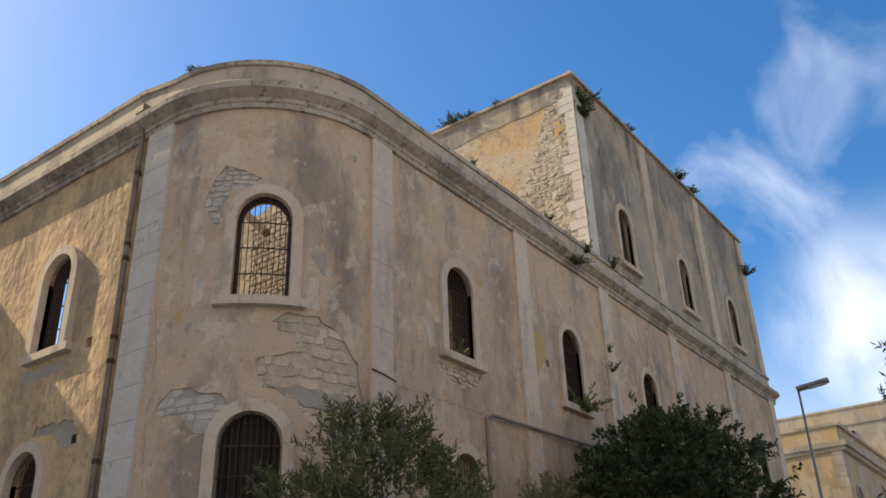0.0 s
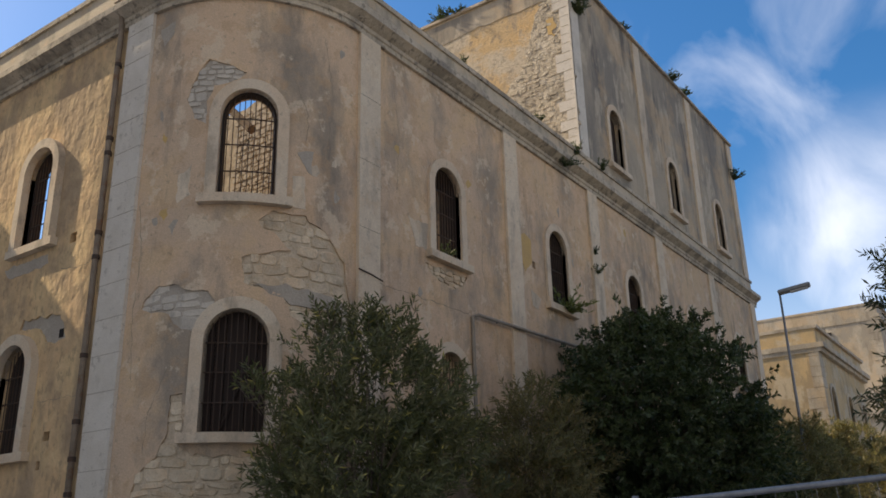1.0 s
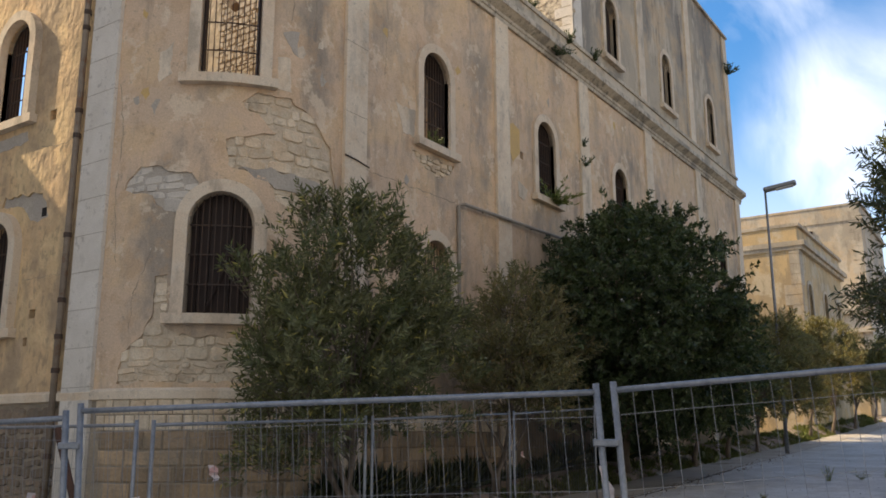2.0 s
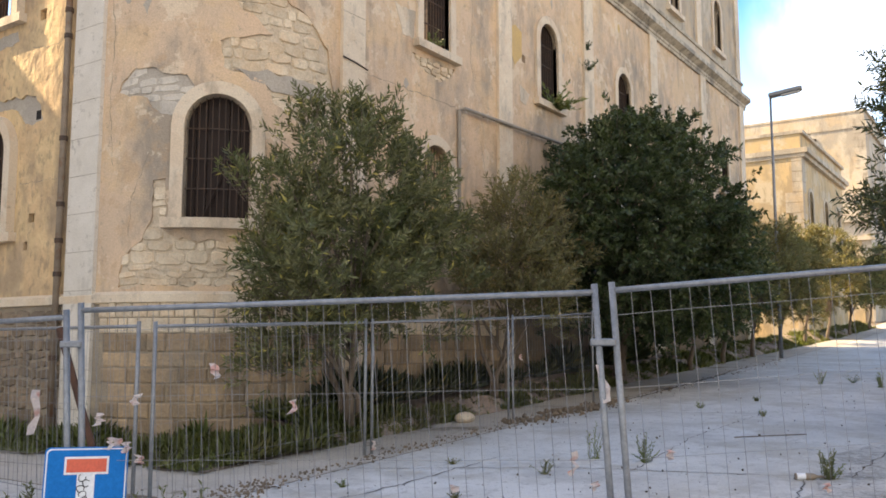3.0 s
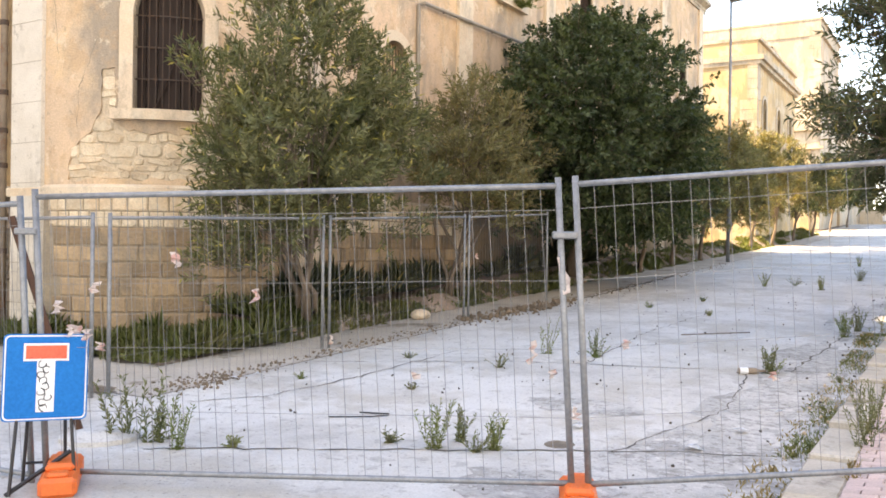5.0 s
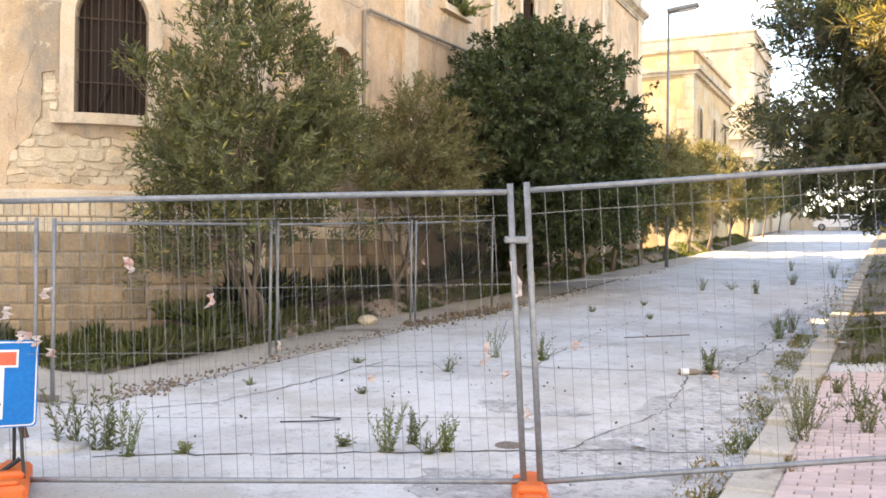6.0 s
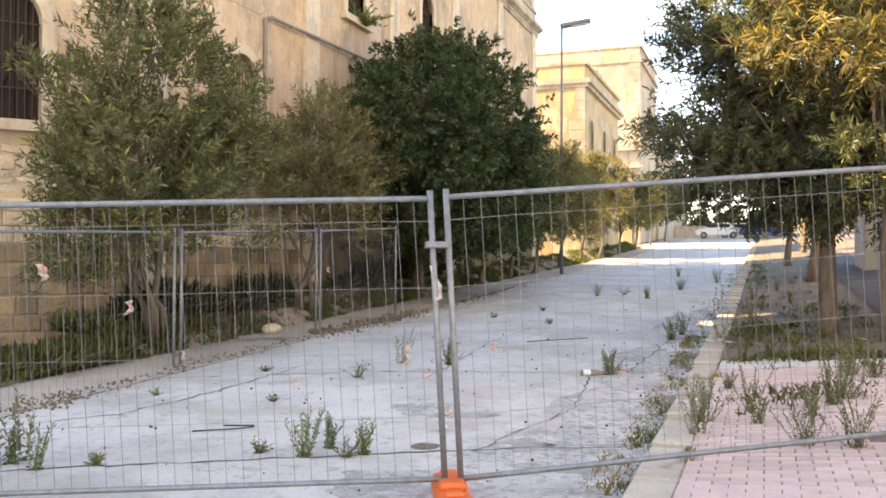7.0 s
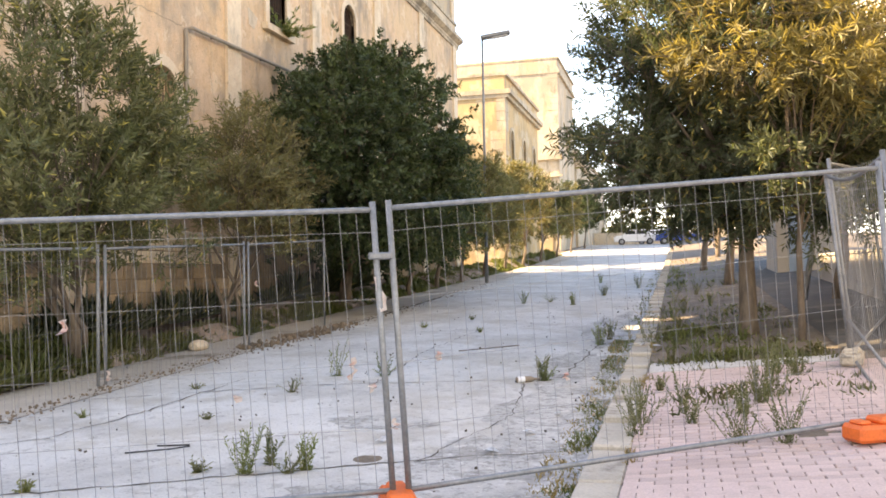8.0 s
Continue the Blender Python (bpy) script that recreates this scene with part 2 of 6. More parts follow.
KERB = material("pale_kerb_stone", (0.52, 0.47, 0.40), (0.42, 0.38, 0.32), scale=2.5, spots=(0.27, 0.24, 0.2), spot_scale=2.2, bump=0.4, grain=50, vary=0.1)
WORN = material("worn_dark_concrete", (0.53, 0.515, 0.49), (0.42, 0.41, 0.39), scale=1.6, low=0.42, high=0.58, bump=0.9, grain=45, layers=(((0.24, 0.23, 0.215), 2.2, 0.54, 0.66, 0.6, EVEN), ((0.20, 0.19, 0.175), 14.0, 0.56, 0.66, 0.6, EVEN), ((0.62, 0.60, 0.57), 9.0, 0.60, 0.68, 0.7, EVEN)))
TILE = material("pink_paver", (0.58, 0.45, 0.415), (0.50, 0.385, 0.355), scale=3.0, spots=(0.36, 0.30, 0.26), spot_scale=1.5, bump=0.4, grain=60, vary=0.12)
STEEL = material("galvanised_steel", (0.30, 0.31, 0.32), (0.22, 0.23, 0.24), scale=14.0, rough=0.55, metal=0.6, bump=0.1)
WIRE = material("galvanised_wire", (0.30, 0.30, 0.31), (0.22, 0.22, 0.23), scale=10.0, rough=0.5, metal=0.6, bump=0.0)
ORANGE = material("orange_plastic", (0.80, 0.16, 0.03), (0.66, 0.13, 0.03), scale=5.0, rough=0.5, bump=0.15, spots=(0.45, 0.16, 0.08), spot_scale=3.0, spot_low=0.6, spot_high=0.8)
BLUE = material("blue_sign_face", (0.0, 0.15, 0.46), (0.0, 0.165, 0.49), scale=4.0, rough=0.6, bump=0.05)
BLUE.node_tree.nodes["Principled BSDF"].inputs["Specular IOR Level"].default_value = 0.12
WHITE = material("white_sign_paint", (0.78, 0.79, 0.80), (0.70, 0.71, 0.73), scale=6.0, rough=0.4, bump=0.05)
RED = material("red_sign_paint", (0.72, 0.12, 0.06), (0.64, 0.10, 0.05), scale=6.0, rough=0.4, bump=0.05)
BLACK = material("black_paint", (0.02, 0.02, 0.022), rough=0.5, bump=0.1)
TAPE = material("torn_white_tape", (0.78, 0.70, 0.66), (0.72, 0.45, 0.38), scale=14.0, low=0.5, high=0.6, rough=0.5, bump=0.1)
BARK = material("grey_brown_bark", (0.20, 0.15, 0.11), (0.12, 0.09, 0.065), scale=6.0, tilt=(2, 2, 0.5), bump=0.9, grain=30, bump_size=0.02)
PALE_BARK = material("pale_bark", (0.22, 0.17, 0.125), (0.13, 0.10, 0.075), scale=6.0, tilt=(2, 2, 0.5), bump=0.8, grain=30, bump_size=0.02)
OLEANDER = leafy("oleander_leaf", (0.115, 0.133, 0.064), (0.20, 0.19, 0.09), 0.32, ((0.36, 0.31, 0.09), 0.05))
DARK_LEAF = leafy("dark_evergreen_leaf", (0.046, 0.070, 0.029), (0.085, 0.112, 0.042), 0.25)
BROWN_LEAF = leafy("olive_brown_leaf", (0.22, 0.20, 0.105), (0.165, 0.165, 0.085), 0.32, ((0.28, 0.19, 0.09), 0.07))
SUN_GOLD_LEAF = leafy("sun_gold_leaf", (0.25, 0.21, 0.10), (0.13, 0.14, 0.07), 0.4)
TREE_LEAF = leafy("grey_green_leaf", (0.075, 0.098, 0.062), (0.125, 0.13, 0.062), 0.35, ((0.30, 0.24, 0.07), 0.06))
GRASS = leafy("grass_blade", (0.14, 0.18, 0.06), (0.23, 0.215, 0.095))
DRY = leafy("dry_straw", (0.34, 0.26, 0.12), (0.26, 0.21, 0.11))
WEED = leafy("dusty_weed", (0.13, 0.155, 0.075), (0.19, 0.165, 0.085))
FAR_YELLOW = material("far_ochre_plaster", (0.62, 0.45, 0.235), (0.54, 0.40, 0.22), scale=0.4, bump=0.3, grain=20, layers=(((0.36, 0.29, 0.19), 0.4, 0.52, 0.68, 0.7, (1, 1, 0.5)), ((0.60, 0.53, 0.40), 0.7, 0.54, 0.64, 0.6, EVEN), ((0.30, 0.24, 0.16), 2.0, 0.58, 0.70, 0.6, (1, 1, 0.3))))
FAR_STONE = material("far_limestone", (0.60, 0.53, 0.42), (0.50, 0.44, 0.35), scale=0.5, bump=0.3, grain=15, layers=(((0.33, 0.29, 0.23), 0.45, 0.52, 0.68, 0.75, (1, 1, 0.5)), ((0.26, 0.22, 0.17), 2.2, 0.58, 0.70, 0.6, (1, 1, 0.3)), ((0.60, 0.44, 0.26), 0.35, 0.54, 0.66, 0.5, EVEN)))
HOUSE_PAINT = material("cream_house_paint", (0.62, 0.57, 0.50), (0.54, 0.50, 0.44), scale=0.8, bump=0.2, grain=40)
PALE_BLUE = material("pale_blue_paint", (0.35, 0.47, 0.62), (0.30, 0.41, 0.55), scale=3.0, rough=0.5, bump=0.1)
TOWER_SIDE = material("weathered_tower_plaster", (0.64, 0.43, 0.20), (0.56, 0.41, 0.23), scale=0.6, bump=0.5, grain=14, bump_size=0.04,
                      layers=(((0.56, 0.49, 0.38), 0.45, 0.50, 0.64, 0.85, EVEN), ((0.34, 0.29, 0.23), 0.7, 0.55, 0.70, 0.7, (1, 1, 0.5)), ((0.26, 0.22, 0.17), 4.0, 0.58, 0.70, 0.6, EVEN)))
PINK_EARTH = material("pale_pinkish_earth", (0.36, 0.275, 0.225), (0.27, 0.21, 0.17), scale=1.2, bump=0.9, grain=20, bump_size=0.03, layers=(((0.16, 0.125, 0.095), 1.6, 0.52, 0.68, 0.8, EVEN), ((0.46, 0.40, 0.33), 3.0, 0.58, 0.68, 0.6, EVEN)))
DARK_ASHLAR = material("brown_rubble_block", (0.29, 0.215, 0.145), (0.20, 0.15, 0.105), scale=3.0, bump=0.7, grain=25, vary=0.25, bump_size=0.02, layers=(((0.17, 0.135, 0.10), 2.0, 0.5, 0.68, 0.8, EVEN),))
HOLE_SHADE = material("hole_shade", (0.02, 0.017, 0.015), (0.012, 0.01, 0.01), scale=6.0, rough=1.0, bump=0.2)

# ---- small builders ----
def part(name, bm, mat, parent=None, label="", smooth=False):
    """Links a bmesh as one mesh object under a thing, or at the top level."""
    me = bpy.data.meshes.new(name)
    bm.to_mesh(me)
    bm.free()
    for m in (mat if isinstance(mat, (list, tuple)) else [mat]):
        me.materials.append(m)
    if smooth:
        me.polygons.foreach_set("use_smooth", [True] * len(me.polygons))
    ob = new(name, me)
    if parent:
        ob.parent = parent
        ob.matrix_parent_inverse = Matrix.Translation(parent.location).inverted() if parent.type == "EMPTY" else Matrix()
    if label:
        ob["label"] = label
    return ob


def thing(name, label, category, at=(0, 0, 0), group="", kind=""):
    ob = new(name)
    ob.location = at
    ob.empty_display_size = 0.1
    return tagged(ob, label, category, group, kind)


def setting(ob, label, category):
    return tagged(ob, label, category, kind="structure")


def box(bm, x0, x1, y0, y1, z0, z1, m=None, bevel=0.0):
    made = bmesh.ops.create_cube(bm, size=1, matrix=Matrix.Translation(((x0 + x1) / 2, (y0 + y1) / 2, (z0 + z1) / 2)) @ Matrix.Diagonal((x1 - x0, y1 - y0, z1 - z0, 1)))
    verts = made["verts"]
    if bevel:
        edges = list({e for v in verts for e in v.link_edges})
        out = bmesh.ops.bevel(bm, geom=edges, offset=bevel, segments=1, affect="EDGES")
        verts = list({v for f in out["faces"] for v in f.verts} | {v for v in verts if v.is_valid})
    if m:
        bmesh.ops.transform(bm, matrix=m, verts=verts)
    return verts


def tube(bm, points, radius, sides=8, ends=True):
    """A round bar along points; radius may be one number or one for each point."""
    pts = [Vector(p) for p in points]
    radii = radius if isinstance(radius, (list, tuple)) else [radius] * len(pts)
    rings = []
    side = None
    for i, p in enumerate(pts):
        d = (pts[min(i + 1, len(pts) - 1)] - pts[max(i - 1, 0)]).normalized()
        if side is None:
            side = d.orthogonal().normalized()
        side = (side - d * side.dot(d)).normalized()
        up = d.cross(side)
        rings.append([bm.verts.new(p + (side * math.cos(a) + up * math.sin(a)) * radii[i]) for a in [2 * math.pi * k / sides for k in range(sides)]])
    for a, b in zip(rings, rings[1:]):
        for k in range(sides):
            bm.faces.new((a[k], a[(k + 1) % sides], b[(k + 1) % sides], b[k]))
    if ends:
        bm.faces.new(rings[0][::-1])
        bm.faces.new(rings[-1])


# ---- ground level ----
def ground_z(y):
    u = max(0.0, y - 6.0)
    return 0.045 * u if u < 40 else (1.8 + 0.055 * (u - 40) if u < 80 else 4.0)


def sheet(bm, xs, ys, lift=0.0, wobble=0.0):
    grid = [[bm.verts.new((x, y, ground_z(y) + lift + (wobble * noise.noise((x * 1.3, y * 1.3, 0)) if wobble else 0))) for x in xs] for y in ys]
    for a, b in zip(grid, grid[1:]):
        for k in range(len(xs) - 1):
            bm.faces.new((a[k], a[k + 1], b[k + 1], b[k]))


def steps(a, b, d):
    n = max(1, round((b - a) / d))
    return [a + (b - a) * i / n for i in range(n + 1)]


bm = bmesh.new()
sheet(bm, [-900, -300, -100, -40, -20, -9.5, -1, 4, 10, 30, 100, 300, 900], [-900, -300, -100, -30, 0, 6, 12, 20, 30, 46, 60, 86, 120, 300, 900, 2500])
setting(part("ground", bm, SOIL), "bare dry soil between street and houses", "ground")

ROAD_LEFT, ROAD_RIGHT = -7.1, -1.0
bm = bmesh.new()
sheet(bm, [-60, -30, -15, ROAD_LEFT, ROAD_RIGHT, 8, 30], [-40, -20, 0, 2, 3.5], 0.012)
sheet(bm, [-60, -30, -15, ROAD_LEFT, ROAD_RIGHT], [3.5, 4.6, 6.0], 0.012)
sheet(bm, [ROAD_LEFT, -5, -3, ROAD_RIGHT], [6, 8, 10, 12, 16, 20, 26, 34, 46, 60, 75, 86, 110, 160], 0.012)
road = setting(part("road", bm, CONCRETE), "pale worn concrete street, cracked and dusty, weeds in the joints", "road")

bm = bmesh.new()
sheet(bm, [-60, -30, -15, -8.9], [6.0, 6.6, 7.4], 0.02)
sheet(bm, [-8.9, -8.3, ROAD_LEFT], [6, 8, 10, 12, 16, 20, 26, 34, 46, 60, 75, 86], 0.02)
setting(part("pavement_1", bm, PALE_PATH), "dusty grey concrete strip along the old building", "pavement")

# ---- the old building: places along its outer face ----
WALL_X, WALL_Y, CURVE = -9.68, 8.36, 2.72
ARC = CURVE * math.pi / 2
WALL_END = 29.79
LEFT_END = -9.6
CENTRE = Vector((WALL_X - CURVE, WALL_Y + CURVE))


def face(s, z, out=0.0):
    """The point s metres along the outer face (0: where the rounded corner begins), at height z, standing out by out."""
    if s < 0:
        return Vector((CENTRE.x + s, WALL_Y - out, z))
    if s < ARC:
        a = -math.pi / 2 + s / CURVE
        return Vector((CENTRE.x + (CURVE + out) * math.cos(a), CENTRE.y + (CURVE + out) * math.sin(a), z))
    return Vector((WALL_X + out, CENTRE.y + s - ARC, z))


def arch(c, half, z0, z1, n=14):
    """The outline of an opening with a round head."""
    spring = z1 - half
    return [(c - half, z0), (c + half, z0)] + [(c + half * math.cos(a), spring + half * math.sin(a)) for a in [math.pi * k / n for k in range(n + 1)]]


def slab(outlines, out0, out1, place, cut=0.0):
    """A plate in the wall's own plane, from outline and holes in (s, z), between two depths; it follows the curve when cut is given."""
    bm = bmesh.new()
    for loop in outlines:
        vs = [bm.verts.new((s, 0, z)) for s, z in loop]
        for a, b in zip(vs, vs[1:] + vs[:1]):
            bm.edges.new((a, b))
    bmesh.ops.triangle_fill(bm, use_beauty=True, edges=bm.edges[:])
    if cut:
        lo, hi = min(v.co.x for v in bm.verts), max(v.co.x for v in bm.verts)
        s = max(lo, 0) + 1e-4
        while s < min(hi, ARC + cut):
            bmesh.ops.bisect_plane(bm, geom=bm.verts[:] + bm.edges[:] + bm.faces[:], plane_co=(s, 0, 0), plane_no=(1, 0, 0), dist=1e-5)
            s += cut
    for f in bm.faces:
        if f.normal.y > 0:
            f.normal_flip()
    front = bm.faces[:]
    rim = [e for e in bm.edges if e.is_boundary]
    rim_pairs = [(l.vert, l.link_loop_next.vert) for e in rim for l in e.link_loops]
    back_of = {v: bm.verts.new((v.co.x, 1, v.co.z)) for v in bm.verts[:]}
    for f in front:
        bm.faces.new([back_of[v] for v in reversed(f.verts)])
    for a, b in rim_pairs:
        bm.faces.new((b, a, back_of[a], back_of[b]))
    for v in bm.verts:
        v.co = place(v.co.x, v.co.z, out1 if v.co.y < 0.5 else out0)
    return bm


def rect(s0, s1, z0, z1):
    return [(s0, z0), (s1, z0), (s1, z1), (s0, z1)]


def ragged(poly, step=0.07, amount=0.045, seed=0):
    """An outline made uneven, as broken plaster edges are."""
    out = []
    for (ax, ay), (bx, by) in zip(poly, poly[1:] + poly[:1]):
        n = max(1, int(math.hypot(bx - ax, by - ay) / step))
        for k in range(n):
            x, y = ax + (bx - ax) * k / n, ay + (by - ay) * k / n
            out.append((x + amount * noise.noise((x * 5, y * 5, seed)) * 1.6, y + amount * noise.noise((x * 5, y * 5, seed + 9)) * 1.6))
    return out


# outlines of the places where the plaster has fallen off
PATCH_A = [(1.16, 8.99), (1.01, 9.40), (1.10, 9.75), (1.38, 10.16), (1.70, 10.05), (2.07, 9.90), (1.95, 9.74), (1.52, 9.60), (1.40, 9.3), (1.40, 8.85)]
PATCH_B = [(2.22, 5.97), (2.16, 6.41), (2.6, 6.53), (2.98, 6.60), (2.38, 7.05), (2.61, 7.25), (3.2, 7.26), (3.6, 7.04), (3.99, 6.6), (4.18, 5.83), (4.15, 5.2), (3.6, 5.05), (3.03, 5.5), (2.82, 5.82)]
PATCH_C = [(0.5, 5.58), (0.60, 5.85), (0.78, 5.97), (1.69, 5.84), (1.74, 5.65), (1.51, 5.15), (1.30, 5.2), (1.01, 5.46)]
PATCH_D = [(0.61, 2.50), (0.66, 2.96), (1.0, 3.21), (1.15, 3.6), (1.17, 4.17), (1.36, 4.17), (1.38, 3.36), (1.6, 3.22), (3.4, 3.19), (3.6, 2.50)]
PATCH_E = [(6.38, 7.20), (7.89, 7.24), (7.75, 7.0), (7.43, 6.85), (6.65, 6.99)]
PATCH_F = [(-3.15, 5.82), (-3.08, 6.02), (-1.8, 5.94), (-1.58, 5.45), (-2.1, 5.44), (-2.3, 5.62), (-2.6, 5.80)]
PATCHES = [(PATCH_A, 1), (PATCH_B, 2), (PATCH_C, 4), (PATCH_D, 5), (PATCH_E, 6), (PATCH_F, 7)]
RECESS = -0.035


UPPER = [(-8.1, 0.50), (-3.03, 0.50), (2.16, 0.49), (7.20, 0.48), (12.10, 0.48), (16.90, 0.48), (21.88, 0.48), (26.90, 0.48)]
WALL_TOP = 11.4
holes = [arch(c, h, 7.50, 9.53) for c, h in UPPER] + [arch(c, h + 0.02, 3.55, 5.52) for c, h in UPPER]
holes += [rect(-1.83, -1.63, 7.27, 7.47), rect(-1.87, -1.69, 3.69, 3.85), rect(-1.98, -1.87, 3.22, 3.37), rect(10.78, 10.93, 8.22, 8.40)]
holes += [ragged(q, seed=k) for q, k in PATCHES]
old_building = thing("old_building", "derelict two-storey ochre stone building with a rounded corner, peeling plaster", "building", (CENTRE.x, CENTRE.y, 0))
bm = slab([rect(LEFT_END, 0, -0.5, WALL_TOP)] + [h for h in holes if h[0][0] < -1], -0.34, 0, face)
side_wall = part("side_wall", bm, ROUGH_PLASTER, old_building, "rough ochre plaster wall in low sun")
bm = slab([rect(0, ARC, -0.5, WALL_TOP)] + [h for h in holes if 0 < h[0][0] < 4], -0.38, 0, face, 0.13)
corner_wall = part("corner_wall", bm, PLASTER, old_building, "rounded ochre plaster corner with bare stone patches")
bm = slab([rect(ARC, WALL_END, -0.5, WALL_TOP)] + [h for h in holes if h[0][0] > 4], -0.7, 0, face)
street_wall = part("street_wall", bm, PLASTER, old_building, "stained ochre plaster wall along the street")

# cornice, parapet and coping run round the corner as one moulding
def moulding(profile, s0, s1, z_shift=0.0):
    bm = bmesh.new()
    stations = [s0, -1.0, -0.5] + [s for s in steps(0, ARC, 0.13) if s0 < s < s1] + [s1]
    rise = lambda s, z: 0.2 * min(1.0, max(0.0, -s)) if z > 12.2 else 0.0
    rings = [[bm.verts.new(face(s, z + z_shift + rise(s, z), o)) for o, z in profile] for s in stations]
    for a, b in zip(rings, rings[1:]):
        for k in range(len(profile)):
            n = (k + 1) % len(profile)
            bm.faces.new((a[k], b[k], b[n], a[n]))
    bm.faces.new(rings[0])
    bm.faces.new(rings[-1][::-1])
    bmesh.ops.recalc_face_normals(bm, faces=bm.faces[:])
    return bm


part("cornice", moulding([(-0.5, 11.40), (0.07, 11.40), (0.07, 11.50), (0.10, 11.52), (0.10, 11.60), (0.17, 11.64), (0.26, 11.70), (0.30, 11.72), (0.30, 11.86), (0.27, 11.90), (-0.5, 11.93)], LEFT_END, WALL_END + 0.3),
     CORNICE, old_building, "weathered grey stone cornice")
part("parapet", moulding([(-0.45, 11.93), (0.03, 11.93), (0.03, 12.40), (-0.45, 12.40)], LEFT_END, WALL_END), PARAPET, old_building, "pale plaster parapet")
part("coping", moulding([(-0.5, 12.40), (0.08, 12.40), (0.09, 12.50), (-0.5, 12.54)], LEFT_END, WALL_END + 0.05), CORNICE, old_building, "dark weathered coping")
part("string_course", moulding([(-0.02, 2.24), (0.07, 2.26), (0.08, 2.38), (-0.02, 2.44)], LEFT_END, WALL_END), STONE, old_building, "stone ledge above the plinth")

PILASTERS = [(-0.62, 0.13), (4.32, 4.92), (9.59, 10.19), (14.11, 14.71), (19.05, 19.65), (24.11, 24.71), (29.19, 29.79)]
for i, (a, b) in enumerate(PILASTERS):
    bm = slab([rect(a, b, -0.3, WALL_TOP)], -0.02, 0.07, face, 0.13)
    part("pilaster", bm, CLEAN_STONE if i == 0 else STONE, old_building, "pale limestone pilaster")

# tower above the street wall
TOWER_Y, TOWER_TOP, TOWER_X = 20.95, 18.95, WALL_X - 0.05
tower = thing("tower_block", "tall upper storey of bare stone and stained grey plaster", "building", (TOWER_X, TOWER_Y, 12.4))
T0, T1 = TOWER_Y - 6.81, WALL_END


def tower_face(s, z, out=0.0):
    return Vector((TOWER_X + out, CENTRE.y + s - ARC, z))


TOWER_WINDOWS = [16.85, 21.75, 26.75]
bm = slab([rect(T0, T1, 11.9, TOWER_TOP)] + [arch(c, 0.46, 13.05, 15.10) for c in TOWER_WINDOWS], -0.7, 0, tower_face)
part("front_wall", bm, TOWER, tower)
bm = bmesh.new()
box(bm, -15.5, TOWER_X - 0.705, TOWER_Y, TOWER_Y + 0.7, 11.0, TOWER_TOP)
part("side_wall", bm, TOWER_SIDE, tower, "sunlit ochre plaster with bare rubble near the corner")
bm = bmesh.new()
box(bm, -15.5, TOWER_X - 0.705, 35.9, 36.6, 11.0, TOWER_TOP)
box(bm, -16.2, -15.505, TOWER_Y, 36.6, 0, TOWER_TOP)
part("back_wall", bm, TOWER, tower)
bm = bmesh.new()
box(bm, -15.5, TOWER_X - 0.705, TOWER_Y + 0.705, 35.89, TOWER_TOP - 0.6, TOWER_TOP - 0.3)
part("flat_roof", bm, CORNICE, tower)


for s in (19.05, 24.11, 29.25):
    bm = slab([rect(s, s + 0.55, 12.45, TOWER_TOP - 0.12)], -0.02, 0.06, tower_face)
    part("pilaster", bm, STONE, tower, "pale stone pilaster strip")
bm = slab([rect(T0 - 0.05, T0 + 0.55, 12.45, TOWER_TOP - 0.5)], -0.02, 0.03, tower_face)
part("corner_strip", bm, CLEAN_STONE, tower, "pale stone corner strip")
bm = bmesh.new()
box(bm, -15.6, TOWER_X + 0.1, TOWER_Y - 0.1, TOWER_Y + 0.5, TOWER_TOP + 0.002, TOWER_TOP + 0.10)
box(bm, TOWER_X - 0.6, TOWER_X + 0.1, TOWER_Y + 0.505, 36.75, TOWER_TOP + 0.002, TOWER_TOP + 0.10)
part("coping", bm, CORNICE, tower, "thin dark stone coping")

# inner walls and floors of the half-roofless building
bm = bmesh.new()
xs = steps(-21.5, -11.2, 0.25)
tops = [(11.46 if x > -17.5 else max(9.2, 11.46 - 1.2 * (-17.5 - x))) + 0.22 * noise.noise((x * 1.1, 3, 0)) + 0.06 * noise.noise((x * 5, 1, 0)) for x in xs]
rows = [[bm.verts.new((x, y, z)) for x, z in zip(xs, zs)] for y, zs in ((11.9, [6.7] * len(xs)), (11.9, tops), (12.4, tops), (12.4, [6.7] * len(xs)))]
for a, b in zip(rows, rows[1:]):
    for k in range(len(xs) - 1):
        bm.faces.new((a[k], a[k + 1], b[k + 1], b[k]))
inner_wall = setting(part("wall_inner_1", bm, INNER), "bare rubble inner wall with a broken top", "wall")
bm = bmesh.new()
box(bm, -21.5, WALL_X - 0.72, 17.2, 17.7, 6.7, 12.2)
setting(part("wall_inner_2", bm, INNER), "bare rubble inner cross wall", "wall")
bm = bmesh.new()
box(bm, -22.0, -21.51, WALL_Y + 0.71, 36.5, -0.4, 8.6)
box(bm, -21.5, WALL_X - 0.72, 36.0, 36.5, -0.4, 11.0)
setting(part("wall_back", bm, INNER), "plain back wall of the old building", "wall")
# floor slab added out of sight so the lower rooms stay dark
bm = bmesh.new()
box(bm, -21.5, CENTRE.x - 0.2, WALL_Y + 0.71, 36.0, 6.3, 6.69)
box(bm, CENTRE.x - 0.2, WALL_X - 0.9, CENTRE.y + 0.2, 36.0, 6.3, 6.69)
box(bm, CENTRE.x - 0.2, WALL_X - 1.7, CENTRE.y - 1.2, CENTRE.y + 0.2, 6.3, 6.69)
